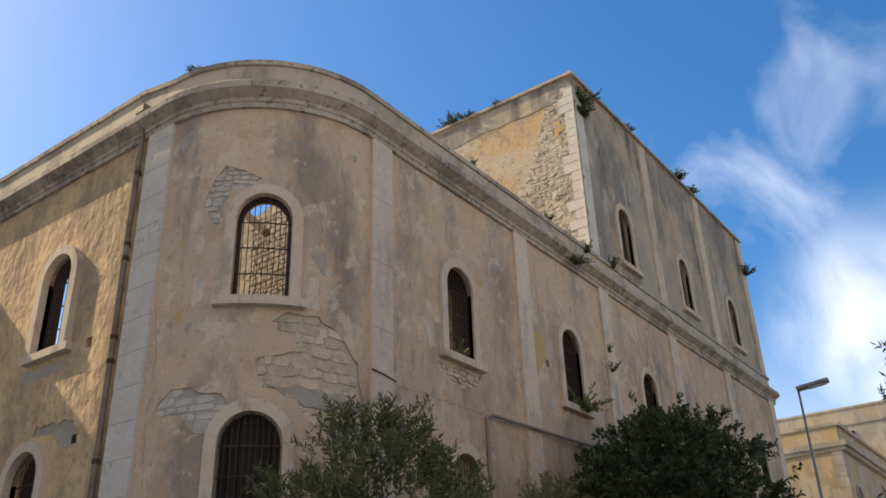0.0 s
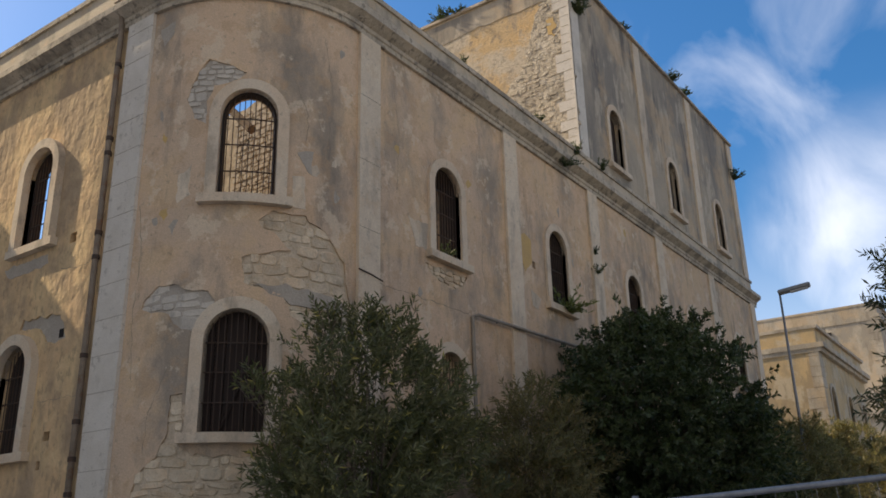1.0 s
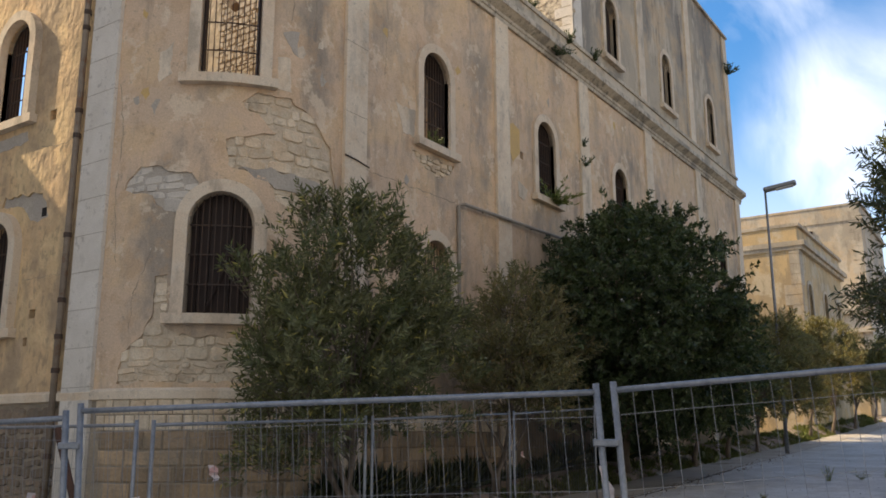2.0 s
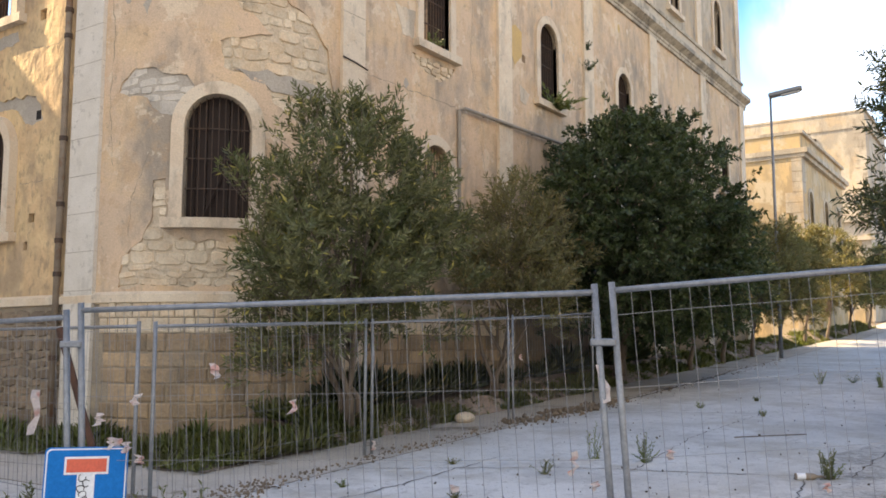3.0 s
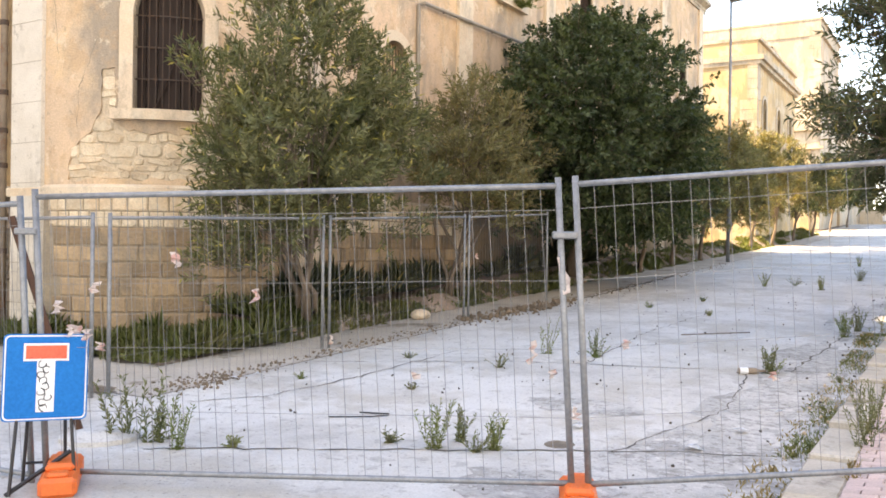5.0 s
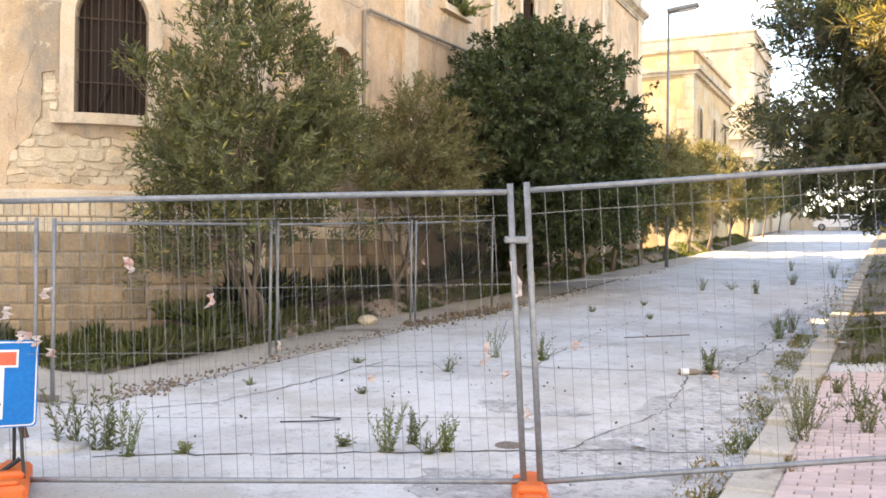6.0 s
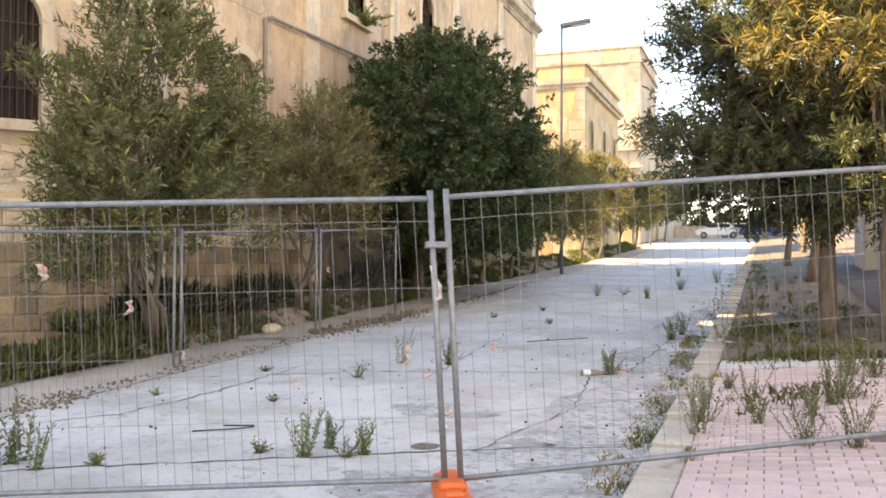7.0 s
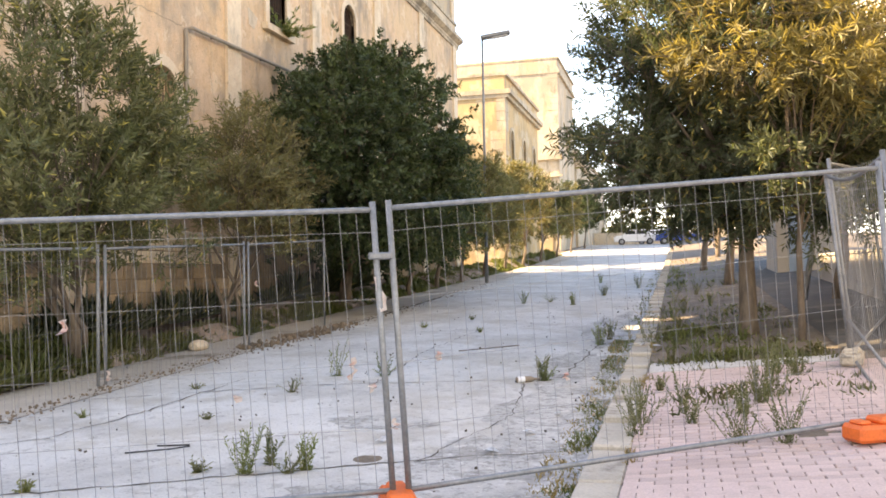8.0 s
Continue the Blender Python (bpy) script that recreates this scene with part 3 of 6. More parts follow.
setting(part("floor", bm, MORTAR), "old upper floor, added out of sight to darken the lower rooms", "floor")
# slabs added out of sight to keep the upper rooms dark
bm = bmesh.new()
box(bm, -15.4, WALL_X - 0.72, 17.71, 35.9, 11.0, 11.3)
box(bm, -20.0, WALL_X - 0.72, 13.5, 17.19, 11.0, 11.3)
setting(part("ceiling", bm, MORTAR), "plain ceiling under the tower and beside it, added to darken the rooms", "ceiling")

# unseen blocks added by the side street to shut out the low sun
for name, x0, x1, y0, y1, z1 in (("neighbour_house", -29, -22.3, -25, 4.78, 24.0), ("low_annex", -23.6, -22.3, 4.79, 8.3, 13.0)):
    bm = bmesh.new()
    box(bm, x0, x1, y0, y1, -0.3, z1)
    tagged(part(name, bm, HOUSE_PAINT), "plain cream block, added out of view to shut out the low sun", "house", kind="structure")

# ---- street edges ----
KERB_X0, KERB_X1, PAVE_Y = -1.05, -0.76, 3.5


def pave_z(x, y):
    return ground_z(y) + 0.14 + 0.08 * (min(x, 4.5) + 0.9)


bm = bmesh.new()
xs, ys = [KERB_X1, 0.5, 2, 4.5, 30], [PAVE_Y, 6, 8, 10, 14, 20, 30, 46, 60, 86, 120]
grid = [[bm.verts.new((x, y, pave_z(x, y) - 0.012)) for x in xs] for y in ys]
for a, b in zip(grid, grid[1:]):
    for k in range(len(xs) - 1):
        bm.faces.new((a[k], a[k + 1], b[k + 1], b[k]))
low = [bm.verts.new((x, PAVE_Y, -0.1)) for x in xs]
for k in range(len(xs) - 1):
    bm.faces.new((low[k], low[k + 1], grid[0][k + 1], grid[0][k]))
pavement = setting(part("pavement_2", bm, SOIL), "earth and pink pavers of the raised pavement, overgrown with weeds", "pavement")
bm = bmesh.new()
for x0, x1, y0, y1 in ((-0.74, 1.3, 9.95, 10.35), (-0.74, 0.1, 10.36, 10.6)):
    vs = [bm.verts.new((x, y, pave_z(x, y) + d)) for d in (-0.05, 0.012) for x, y in ((x0, y0), (x1, y0), (x1, y1), (x0, y1))]
    bm.faces.new(vs[4:])
    for k in range(4):
        bm.faces.new((vs[k], vs[(k + 1) % 4], vs[4 + (k + 1) % 4], vs[4 + k]))
part("concrete_band", bm, CONCRETE, pavement, "pale concrete band across the pavement")

# raised soil bed at the foot of the street wall
bm = bmesh.new()
prof = [(-9.70, 0.42), (-9.2, 0.40), (-8.75, 0.30), (-8.5, 0.12), (-8.35, 0.02)]
ys = steps(9.4, 60, 0.4)
rows = [[bm.verts.new((x + 0.12 * noise.noise((x, y * 0.8, 2)), y, ground_z(y) + h * (0.8 + 0.5 * noise.noise((x * 2, y * 0.7, 5))) + 0.012)) for x, h in prof] for y in ys]
for a, b in zip(rows, rows[1:]):
    for k in range(len(prof) - 1):
        bm.faces.new((a[k], a[k + 1], b[k + 1], b[k]))
setting(part("soil_bed", bm, PINK_EARTH, smooth=True), "sloping bed of dry earth along the wall", "ground")
bm = bmesh.new()
sheet(bm, steps(-24, -8.4, 0.3), steps(7.3, 9.4, 0.3), 0.026, 0.004)
for v in bm.verts:
    if v.co.y < 7.4:
        v.co.y += 0.28 * noise.noise((v.co.x * 1.7, 0, 8))
        v.co.z = ground_z(v.co.y) + 0.0245
setting(part("soil_strip", bm, SOIL, smooth=True), "strip of earth with grass at the building's foot", "ground")

bm = bmesh.new()
xs, ys = [1.45, 2.2, 2.98], [10.6, 14, 18, 24, 32, 46]
grid = [[bm.verts.new((x, y, pave_z(x, y) + 0.004)) for x in xs] for y in ys]
for a, b in zip(grid, grid[1:]):
    for k in range(len(xs) - 1):
        bm.faces.new((a[k], a[k + 1], b[k + 1], b[k]))
setting(part("path", bm, ASPHALT), "dark old asphalt path beside the house", "path")

# ---- windows of the old building ----
def window(c, half, z0, z1, place, parent, frame_w=0.19, sill=True, bars=True, stone=SURROUND, cut=0.0, proud=0.06, depth=0.28):
    frame_ring = part("window_surround", slab([[(c - half, z0), (c - half - frame_w, z0)] + [(c + (half + frame_w) * math.cos(a), z1 - half + (half + frame_w) * math.sin(a)) for a in [math.pi * (1 - k / 14) for k in range(15)]]
                       + [(c + half + frame_w, z0), (c + half, z0)] + [(c + half * math.cos(a), z1 - half + half * math.sin(a)) for a in [math.pi * k / 14 for k in range(15)]]],
                      -0.1, proud, place, cut), stone, parent, "pale stone window surround")
    if sill:
        w = half + frame_w + 0.09
        part("sill", slab([rect(c - w, c + w, z0 - 0.16, z0 - 0.003)], -0.12, 0.15, place, cut), stone, frame_ring)
    if bars:
        n = 10
        for k in range(1, n):
            s = c - half + 2 * half * k / n
            top = z1 - half + math.sqrt(max(0, half ** 2 - (s - c) ** 2)) - 0.01
            bm = bmesh.new()
            tube(bm, [place(s, z0, -depth), place(s, top, -depth)], 0.009, 5)
            part("iron_bar", bm, IRON, frame_ring)
        for k in range(1, 4):
            z = z0 + (z1 - half - z0 + 0.12) * k / 3.3
            bm = bmesh.new()
            tube(bm, [place(c - half - 0.02, z, -depth), place(c, z, -depth), place(c + half + 0.02, z, -depth)], 0.014, 5)
            part("cross_bar", bm, IRON, frame_ring)
    return frame_ring


def reveal_shade(c, half, z0, z1, place, parent, deep):
    """A dark lining added in an opening; its colour stands for the shaded reveal."""
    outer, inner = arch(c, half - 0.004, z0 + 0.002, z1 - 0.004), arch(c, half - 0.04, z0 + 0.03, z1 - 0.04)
    part("frame_lining", slab([outer, inner], -deep, -0.09, place, 0.13), DARK_WOOD_AND_SHADE, parent, "dark lining that stands for the shade in the reveal")


for c, half in UPPER:
    if c > -8:
        ring = window(c, half, 7.50, 9.53, face, old_building, cut=0.13, bars=c < 24, proud=0.15 if c < 0 else 0.06, depth=0.12)
        reveal_shade(c, half, 7.50, 9.53, face, ring, 0.32 if c < 0 else (0.26 if c < 4 else 0.5))
for c, half in UPPER:
    if c > -8:
        ring = window(c, half + 0.02, 3.55, 5.52, face, old_building, cut=0.13, frame_w=0.20, depth=0.10, proud=0.15 if c < 0 else 0.06)
        if c == 7.20:
            part("infill", slab([rect(c - half - 0.05, c + half + 0.05, 3.5, 5.6)], -0.30, -0.16, face), ROUGH_PLASTER, ring, "opening walled up and plastered ochre")
            continue
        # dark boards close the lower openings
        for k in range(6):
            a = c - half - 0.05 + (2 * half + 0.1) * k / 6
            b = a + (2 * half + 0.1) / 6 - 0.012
            part("board", slab([rect(a, b, 3.5, 5.6)], -0.22, -0.185 + 0.008 * (k % 2), face), DARK_WOOD_AND_SHADE, ring)
for c in TOWER_WINDOWS:
    window(c, 0.46, 13.05, 15.10, tower_face, tower, bars=False)
    # dark plate fills the opening, painted as the unlit room
    part("board", slab([arch(c, 0.458, 13.052, 15.098)], -0.24, -0.20, tower_face), DARK_WOOD_AND_SHADE, tower, "dark plate that stands for the unlit room behind")

bm = bmesh.new()
tube(bm, [face(1.95, 3.58, -0.13), face(2.42, 4.7, -0.15)], 0.028, 4)
tagged(part("loose_plank", bm, DARK_WOOD_AND_SHADE), "grey old plank leaning behind window bars", "plank")
bm = bmesh.new()
tube(bm, [(-12.64, 10.22, 10.59), (-11.45, 10.1, 9.44)], [0.08, 0.095], 6)
tagged(part("fallen_beam", bm, BARK), "broken brown roof beam hanging behind the window", "beam")

# drainpipe of the side wall, with collars
pipe = thing("drainpipe", "rusty brown cast-iron drainpipe on the plaster wall", "pipe", face(-0.78, 0, 0.1))
bm = bmesh.new()
tube(bm, [face(-0.79, 11.66, 0.14), face(-0.79, 11.3, 0.11), face(-0.78, 6.0, 0.10), face(-0.78, 0.1, 0.10)], 0.055, 10)
part("downpipe", bm, PIPE_METAL, pipe, smooth=True)
for z in (10.6, 9.05, 8.75, 7.2, 6.75, 5.0, 3.9, 3.3, 2.75, 1.4):
    bm = bmesh.new()
    tube(bm, [face(-0.78, z - 0.04, 0.10), face(-0.78, z + 0.04, 0.10)], 0.068, 10)
    part("collar", bm, IRON, pipe)
bm = bmesh.new()
box(bm, -0.14, 0.14, -0.12, 0.12, -0.1, 0.1, Matrix.Translation(face(-0.80, 12.05, 0.14)), 0.02)
part("rain_hopper", bm, PIPE_METAL, pipe)

# thin pipe across the street wall
conduit = thing("conduit", "thin grey metal conduit fixed along the wall", "pipe", face(8.0, 6.45, 0.05))
bm = bmesh.new()
tube(bm, [face(8.0, 3.0, 0.04), face(8.0, 6.42, 0.04), face(8.1, 6.46, 0.12), face(14.0, 6.62, 0.12), face(19.0, 6.75, 0.12)], 0.04, 8)
part("pipe", bm, CONDUIT, conduit)
for s in (9.0, 11.2, 13.4):
    bm = bmesh.new()
    tube(bm, [face(s, 6.49 + (s - 9) * 0.027, -0.02), face(s, 6.49 + (s - 9) * 0.027, 0.14)], 0.015, 5)
    part("bracket", bm, IRON, conduit)
bm = bmesh.new()
tube(bm, [face(4.3, 6.52, 0.09), face(4.62, 6.5, 0.09), face(4.98, 6.45, 0.08)], 0.014, 5)
part("clamp", bm, IRON, conduit)

# ---- places where the plaster has fallen ----
def inside(poly, x, y):
    hit = False
    for (ax, ay), (bx, by) in zip(poly, poly[1:] + poly[:1]):
        if (ay > y) != (by > y) and x < (bx - ax) * (y - ay) / (by - ay) + ax:
            hit = not hit
    return hit


rng = random.Random(4)


TOWER_RUBBLE = material("weathered_rubble_face", (0.62, 0.53, 0.40), (0.50, 0.43, 0.32), scale=3.0, bump=0.9, grain=12, bump_size=0.06, layers=(((0.30, 0.26, 0.20), 1.0, 0.52, 0.70, 0.7, EVEN), ((0.24, 0.205, 0.16), 5.5, 0.55, 0.66, 0.75, EVEN), ((0.70, 0.62, 0.49), 3.5, 0.56, 0.64, 0.6, EVEN)))


def stones(poly, wall, course=0.17, long=(0.16, 0.38), mat=RUBBLE, proud=0.012, joint=0.006, place=face, name="stone", share=1.0):
    """Single stones in rough courses that fill an outline on the wall."""
    zs = [p[1] for p in poly]
    ss = [p[0] for p in poly]
    z = min(zs)
    while z < max(zs):
        h = course * rng.uniform(0.55, 1.4)
        s = min(ss) - rng.uniform(0, 0.2)
        while s < max(ss):
            w = rng.uniform(*long)
            if inside(poly, s + w / 2, z + h / 2) and (share == 1.0 or rng.random() < share):
                o = proud + rng.uniform(-0.006, 0.012)
                cs, cz = s + w / 2, z + h / 2 + rng.uniform(-0.02, 0.02)
                turn = rng.uniform(-0.16, 0.16)
                ring = []
                for k in range(8):
                    a = math.pi * (k + 0.5) / 4 + rng.uniform(-0.16, 0.16)
                    x = math.copysign(abs(math.cos(a)) ** 0.45, math.cos(a)) * (w / 2 - joint) * rng.uniform(0.9, 1.07)
                    y = math.copysign(abs(math.sin(a)) ** 0.45, math.sin(a)) * (h / 2 - joint) * rng.uniform(0.85, 1.12)
                    ring.append((x - y * turn, y + x * turn))
                bm = bmesh.new()
                a, m, f = [[bm.verts.new(place(cs + x * q, cz + y * q, d)) for x, y in ring] for q, d in ((1.0, -0.02 + RECESS), (1.0, o * 0.5 + RECESS * 0.5), (0.84, o + 0.006))]
                bm.faces.new(f)
                for r0, r1 in ((a, m), (m, f)):
                    for k in range(8):
                        bm.faces.new((r0[k], r0[(k + 1) % 8], r1[(k + 1) % 8], r1[k]))
                part(name, bm, mat, wall)
            s += w
        z += h


def patch(poly, wall, mat=RUBBLE_BED, proud=0.004, seed=0, name="bare_patch", label="", amount=0.045):
    part(name, slab([ragged(poly, seed=seed, amount=amount)], -0.02, proud, face, 0.13), mat, wall, label)


def bare(poly, wall, seed, mat, label=""):
    """The masonry that shows where plaster is gone, set back behind the plaster's edge."""
    part("bare_patch", slab([ragged(poly, step=0.2, amount=0.02, seed=seed + 30)], RECESS - 0.25, RECESS, lambda s, z, o: face(s, z, o), 0.13), mat, wall, label)


def grown(poly, d=0.06):
    cs, cz = sum(p[0] for p in poly) / len(poly), sum(p[1] for p in poly) / len(poly)
    return [(s + d * (1 if s > cs else -1), z + d * (1 if z > cz else -1)) for s, z in poly]


bare(grown([(1.0, 8.85), (2.08, 8.85), (2.08, 10.2), (1.0, 10.2)], 0.03)[:1] + [(1.42, 8.8), (1.5, 9.5), (2.12, 9.7), (2.12, 9.95), (1.7, 10.12), (1.36, 10.24), (1.0, 9.8), (0.95, 9.3)], corner_wall, 1, GREY_PLASTER, "grey render under fallen plaster")
stones(PATCH_A, corner_wall, 0.15, (0.12, 0.3), GREY_STONE, RECESS + 0.012, 0.008)
bare([(2.1, 5.9), (2.75, 5.75), (3.0, 5.42), (3.6, 4.98), (4.26, 5.1), (4.27, 7.0), (3.2, 7.31), (2.55, 7.30), (2.3, 7.05), (2.5, 6.62), (2.1, 6.45)], corner_wall, 2, RUBBLE_BED)
stones(PATCH_B, corner_wall, 0.17, (0.12, 0.5), RUBBLE, RECESS + 0.014)
patch([(2.35, 5.93), (2.9, 5.97), (3.5, 5.92), (4.1, 5.8), (4.12, 5.62), (3.5, 5.64), (3.0, 5.66)], corner_wall, GREY_PLASTER, 0.0, 3, "grey_render")
bare([(0.44, 5.55), (1.0, 5.40), (1.3, 5.12), (1.55, 5.10), (1.80, 5.64), (1.74, 5.90), (0.76, 6.03), (0.54, 5.9)], corner_wall, 4, GREY_PLASTER, "grey render under fallen plaster")
stones(PATCH_C, corner_wall, 0.2, (0.2, 0.5), GREY_STONE, RECESS + 0.008, 0.006)
bare([(0.55, 2.42), (3.66, 2.42), (3.45, 3.25), (1.62, 3.28), (1.44, 3.4), (1.42, 4.23), (1.12, 4.23), (1.1, 3.62), (0.95, 3.27), (0.6, 3.0)], corner_wall, 5, RUBBLE_BED)
stones(PATCH_D, corner_wall, 0.16, (0.12, 0.5), RUBBLE, RECESS + 0.014)
bare([(6.3, 7.25), (7.95, 7.29), (7.8, 6.97), (7.43, 6.79), (6.6, 6.93)], street_wall, 6, RUBBLE_BED)
stones(PATCH_E, street_wall, 0.13, (0.14, 0.3), RUBBLE, RECESS + 0.02)
bare([(-3.22, 5.80), (-2.62, 5.74), (-2.3, 5.5), (-2.1, 5.36), (-1.5, 5.36), (-1.7, 6.0), (-3.12, 6.08)], side_wall, 7, GREY_PLASTER, "grey render under fallen plaster")
# flat dark plate; its colour is the shade inside a small hole
part("hollow", slab([rect(-1.84, -1.70, 5.50, 5.66)], -0.06, RECESS + 0.006, face), HOLE_SHADE, side_wall)
patch([(-4.0, 7.2), (-2.5, 7.22), (-2.48, 7.02), (-3.2, 6.95), (-3.84, 7.0)], side_wall, GREY_PLASTER, 0.006, 8)
for q, seed in (([(3.03, 8.43), (3.33, 8.5), (3.32, 8.05), (3.08, 8.22)], 9), ([(2.95, 7.97), (3.17, 7.97), (3.2, 7.36), (2.95, 7.36)], 10), ([(0.95, 7.9), (1.2, 8.1), (1.2, 7.5), (1.0, 7.4)], 11),
                ([(0.3, 10.98), (0.62, 11.08), (0.66, 10.85), (0.42, 10.6)], 12)):
    patch(q, corner_wall, STONE if seed in (10, 11) else GREY_PLASTER, 0.006, seed)
for q, seed in (([(10.63, 7.61), (11.14, 7.52), (10.95, 7.2), (10.65, 7.27)], 13), ([(5.9, 8.0), (6.5, 8.05), (6.5, 7.5), (6.1, 7.5)], 14)):
    patch(q, street_wall, STONE, 0.006, seed)
# patch of yellow ochre colour on the street wall
patch([(10.24, 8.91), (10.46, 9.03), (10.76, 8.93), (10.75, 8.34), (10.44, 8.05), (10.24, 8.33)], street_wall, OCHRE_BARE, 0.006, 15, "plaster_patch", "patch of yellow ochre colour", 0.02)

# bare rubble and quoins on the tower's sunlit side
def tower_side(s, z, out=0.0):
    return Vector((TOWER_X - s, TOWER_Y - out, z))


def mirrored(poly):
    return [(-s, z) for s, z in poly]


def tower_flat(s, z, out=0.0):
    return tower_side(-s, z, out)


R1 = mirrored([(0.0, 12.5), (0.0, 18.4), (0.5, 18.8), (1.2, 17.6), (1.7, 16.0), (2.6, 15.2), (2.4, 14.2), (3.0, 13.4), (3.2, 12.5)])
part("bare_rubble", slab([ragged(R1, 0.2, 0.12, 21)], -0.02, 0.006, tower_flat), TOWER_RUBBLE, tower, "bare pale rubble masonry")
stones(R1, tower, 0.15, (0.12, 0.36), TOWER_RUBBLE, 0.012, 0.004, tower_flat, share=0.55)
part("parapet_band", slab([ragged(mirrored([(0.45, 18.1), (0.45, 18.9), (5.6, 18.9), (5.6, 18.0), (3.0, 18.15)]), 0.25, 0.05, 22)], -0.02, 0.02, tower_flat), TOWER, tower, "stained grey plaster under the coping")
part("lichen", slab([ragged(mirrored([(0.55, 16.7), (0.5, 17.3), (0.65, 17.5), (0.8, 17.1), (0.72, 16.8)]), 0.05, 0.12, 23)], -0.02, 0.022, tower_flat), OCHRE_BARE, tower, "yellow lichen")
stones([(-14.0, 8.9), (-11.8, 8.9), (-11.8, 11.3), (-14.0, 11.3)], inner_wall, 0.12, (0.1, 0.24), GREY_STONE, 0.025, 0.008, lambda s, z, o: Vector((s, 11.9 - o, z)))
z = 12.5
while z < 18.2:
    h = rng.uniform(0.26, 0.36)
    w = rng.choice((0.32, 0.55))
    part("quoin", slab([rect(-w, 0.03, z + 0.01, z + h - 0.01)], -0.02, 0.03, tower_flat), CLEAN_STONE, tower)
    z += h

# ---- ashlar plinth, stone by stone ----
plinth = part("plinth", slab([rect(LEFT_END, 0, -0.3, 2.24)], -0.02, 0.012, face), MORTAR, old_building, "coursed stone plinth")
part("plinth_corner", slab([rect(0.14, ARC, -0.3, 2.24)], -0.02, 0.012, face, 0.13), MORTAR, old_building)
part("plinth_street", slab([rect(4.93, WALL_END, -0.3, 2.24)], -0.02, 0.012, face), ASHLAR, old_building)
z, row = -0.02, 0
while z < 2.2:
    h = 0.235 if row % 3 else 0.28
    s = 0.0
    while s < 9.2:
        w = rng.uniform(0.28, 0.52) if z < 1.7 else rng.uniform(0.14, 0.3)
        if not (s < 0.16 and s + w > -0.66) and not (s < 4.95 and s + w > 4.3):
            o = 0.03 + rng.uniform(-0.006, 0.012)
            e = 0.022
            o += 0.012 * noise.noise((s * 3, z * 3, 1))
            bm = bmesh.new()
            q = [(s + 0.007, z + 0.007), (s + w - 0.007, z + 0.007), (s + w - 0.007, z + h - 0.007), (s + 0.007, z + h - 0.007)]
            a = [bm.verts.new(face(x, y, 0)) for x, y in q]
            m = [bm.verts.new(face(x, y, o - 0.01)) for x, y in q]
            f = [bm.verts.new(face(x + (e if k in (0, 3) else -e), y + (e if k < 2 else -e), o)) for k, (x, y) in enumerate(q)]
            bm.faces.new(f)
            for r0, r1 in ((a, m), (m, f)):
                for k in range(4):
                    bm.faces.new((r0[k], r0[(k + 1) % 4], r1[(k + 1) % 4], r1[k]))
            part("block", bm, ASHLAR if z < 1.7 else RUBBLE, plinth)
        s += w + 0.004
    z += h + 0.004
    row += 1
stones(rect(-5.2, -0.7, 0.05, 2.2), plinth, 0.19, (0.18, 0.46), DARK_ASHLAR, 0.04, 0.01, name="block")
# joints of the pilaster blocks
for i, (a, b) in enumerate(PILASTERS[:2]):
    z = 0.6
    while z < 11.2:
        part("joint", slab([rect(a, b, z, z + 0.007)], -0.0, 0.0735, face, 0.13), MORTAR, old_building)
        z += 0.62 if i == 0 else 1.35

# fine cracks and the floor line in the plaster
def wall_crack(points, width, seed, wall):
    r = random.Random(seed)
    bm = bmesh.new()
    prev = None
    for (a, za), (b, zb) in zip(points, points[1:]):
        n = max(2, int(math.hypot(b - a, zb - za) / 0.09))
        for k in range(n + 1):
            s, z = a + (b - a) * k / n + r.gauss(0, 0.012), za + (zb - za) * k / n + r.gauss(0, 0.012)
            w = width * r.uniform(0.2, 1.3)
            t = Vector((b - a, zb - za)).normalized()
            ring = [bm.verts.new(face(s - t.y * w, z + t.x * w, 0.003)), bm.verts.new(face(s + t.y * w, z - t.x * w, 0.003))]
            if prev:
                bm.faces.new((prev[0], prev[1], ring[1], ring[0]))
            prev = ring
    part("wall_crack", bm, MORTAR, wall)


wall_crack([(4.95, 6.42), (6.3, 6.44), (7.9, 6.47)], 0.010, 1, street_wall)
for k, (pts, wall) in enumerate((([(0.2, 7.5), (0.35, 6.6), (0.28, 5.6), (0.4, 4.4)], corner_wall), ([(2.9, 9.9), (3.2, 9.2), (3.15, 8.6)], corner_wall), ([(3.5, 10.9), (3.7, 9.7), (3.6, 8.6), (3.9, 7.5)], corner_wall), ([(5.4, 10.8), (5.6, 9.6), (5.5, 8.4)], street_wall),
                                 ([(8.3, 9.9), (8.6, 8.8), (8.5, 7.6), (8.8, 6.9)], street_wall), ([(8.9, 5.9), (9.2, 5.0), (9.1, 4.2)], street_wall), ([(11.2, 10.6), (11.35, 9.7)], street_wall), ([(5.2, 6.2), (5.8, 5.6), (5.7, 4.8)], street_wall),
                                 ([(13.3, 10.8), (13.2, 9.4), (13.5, 8.3)], street_wall), ([(-2.0, 6.8), (-1.2, 6.75), (-0.85, 6.9)], side_wall), ([(-2.2, 4.4), (-0.9, 4.38)], side_wall), ([(1.1, 4.6), (0.8, 3.9), (0.75, 3.3)], corner_wall))):
    wall_crack(pts, 0.006, 50 + k, wall)
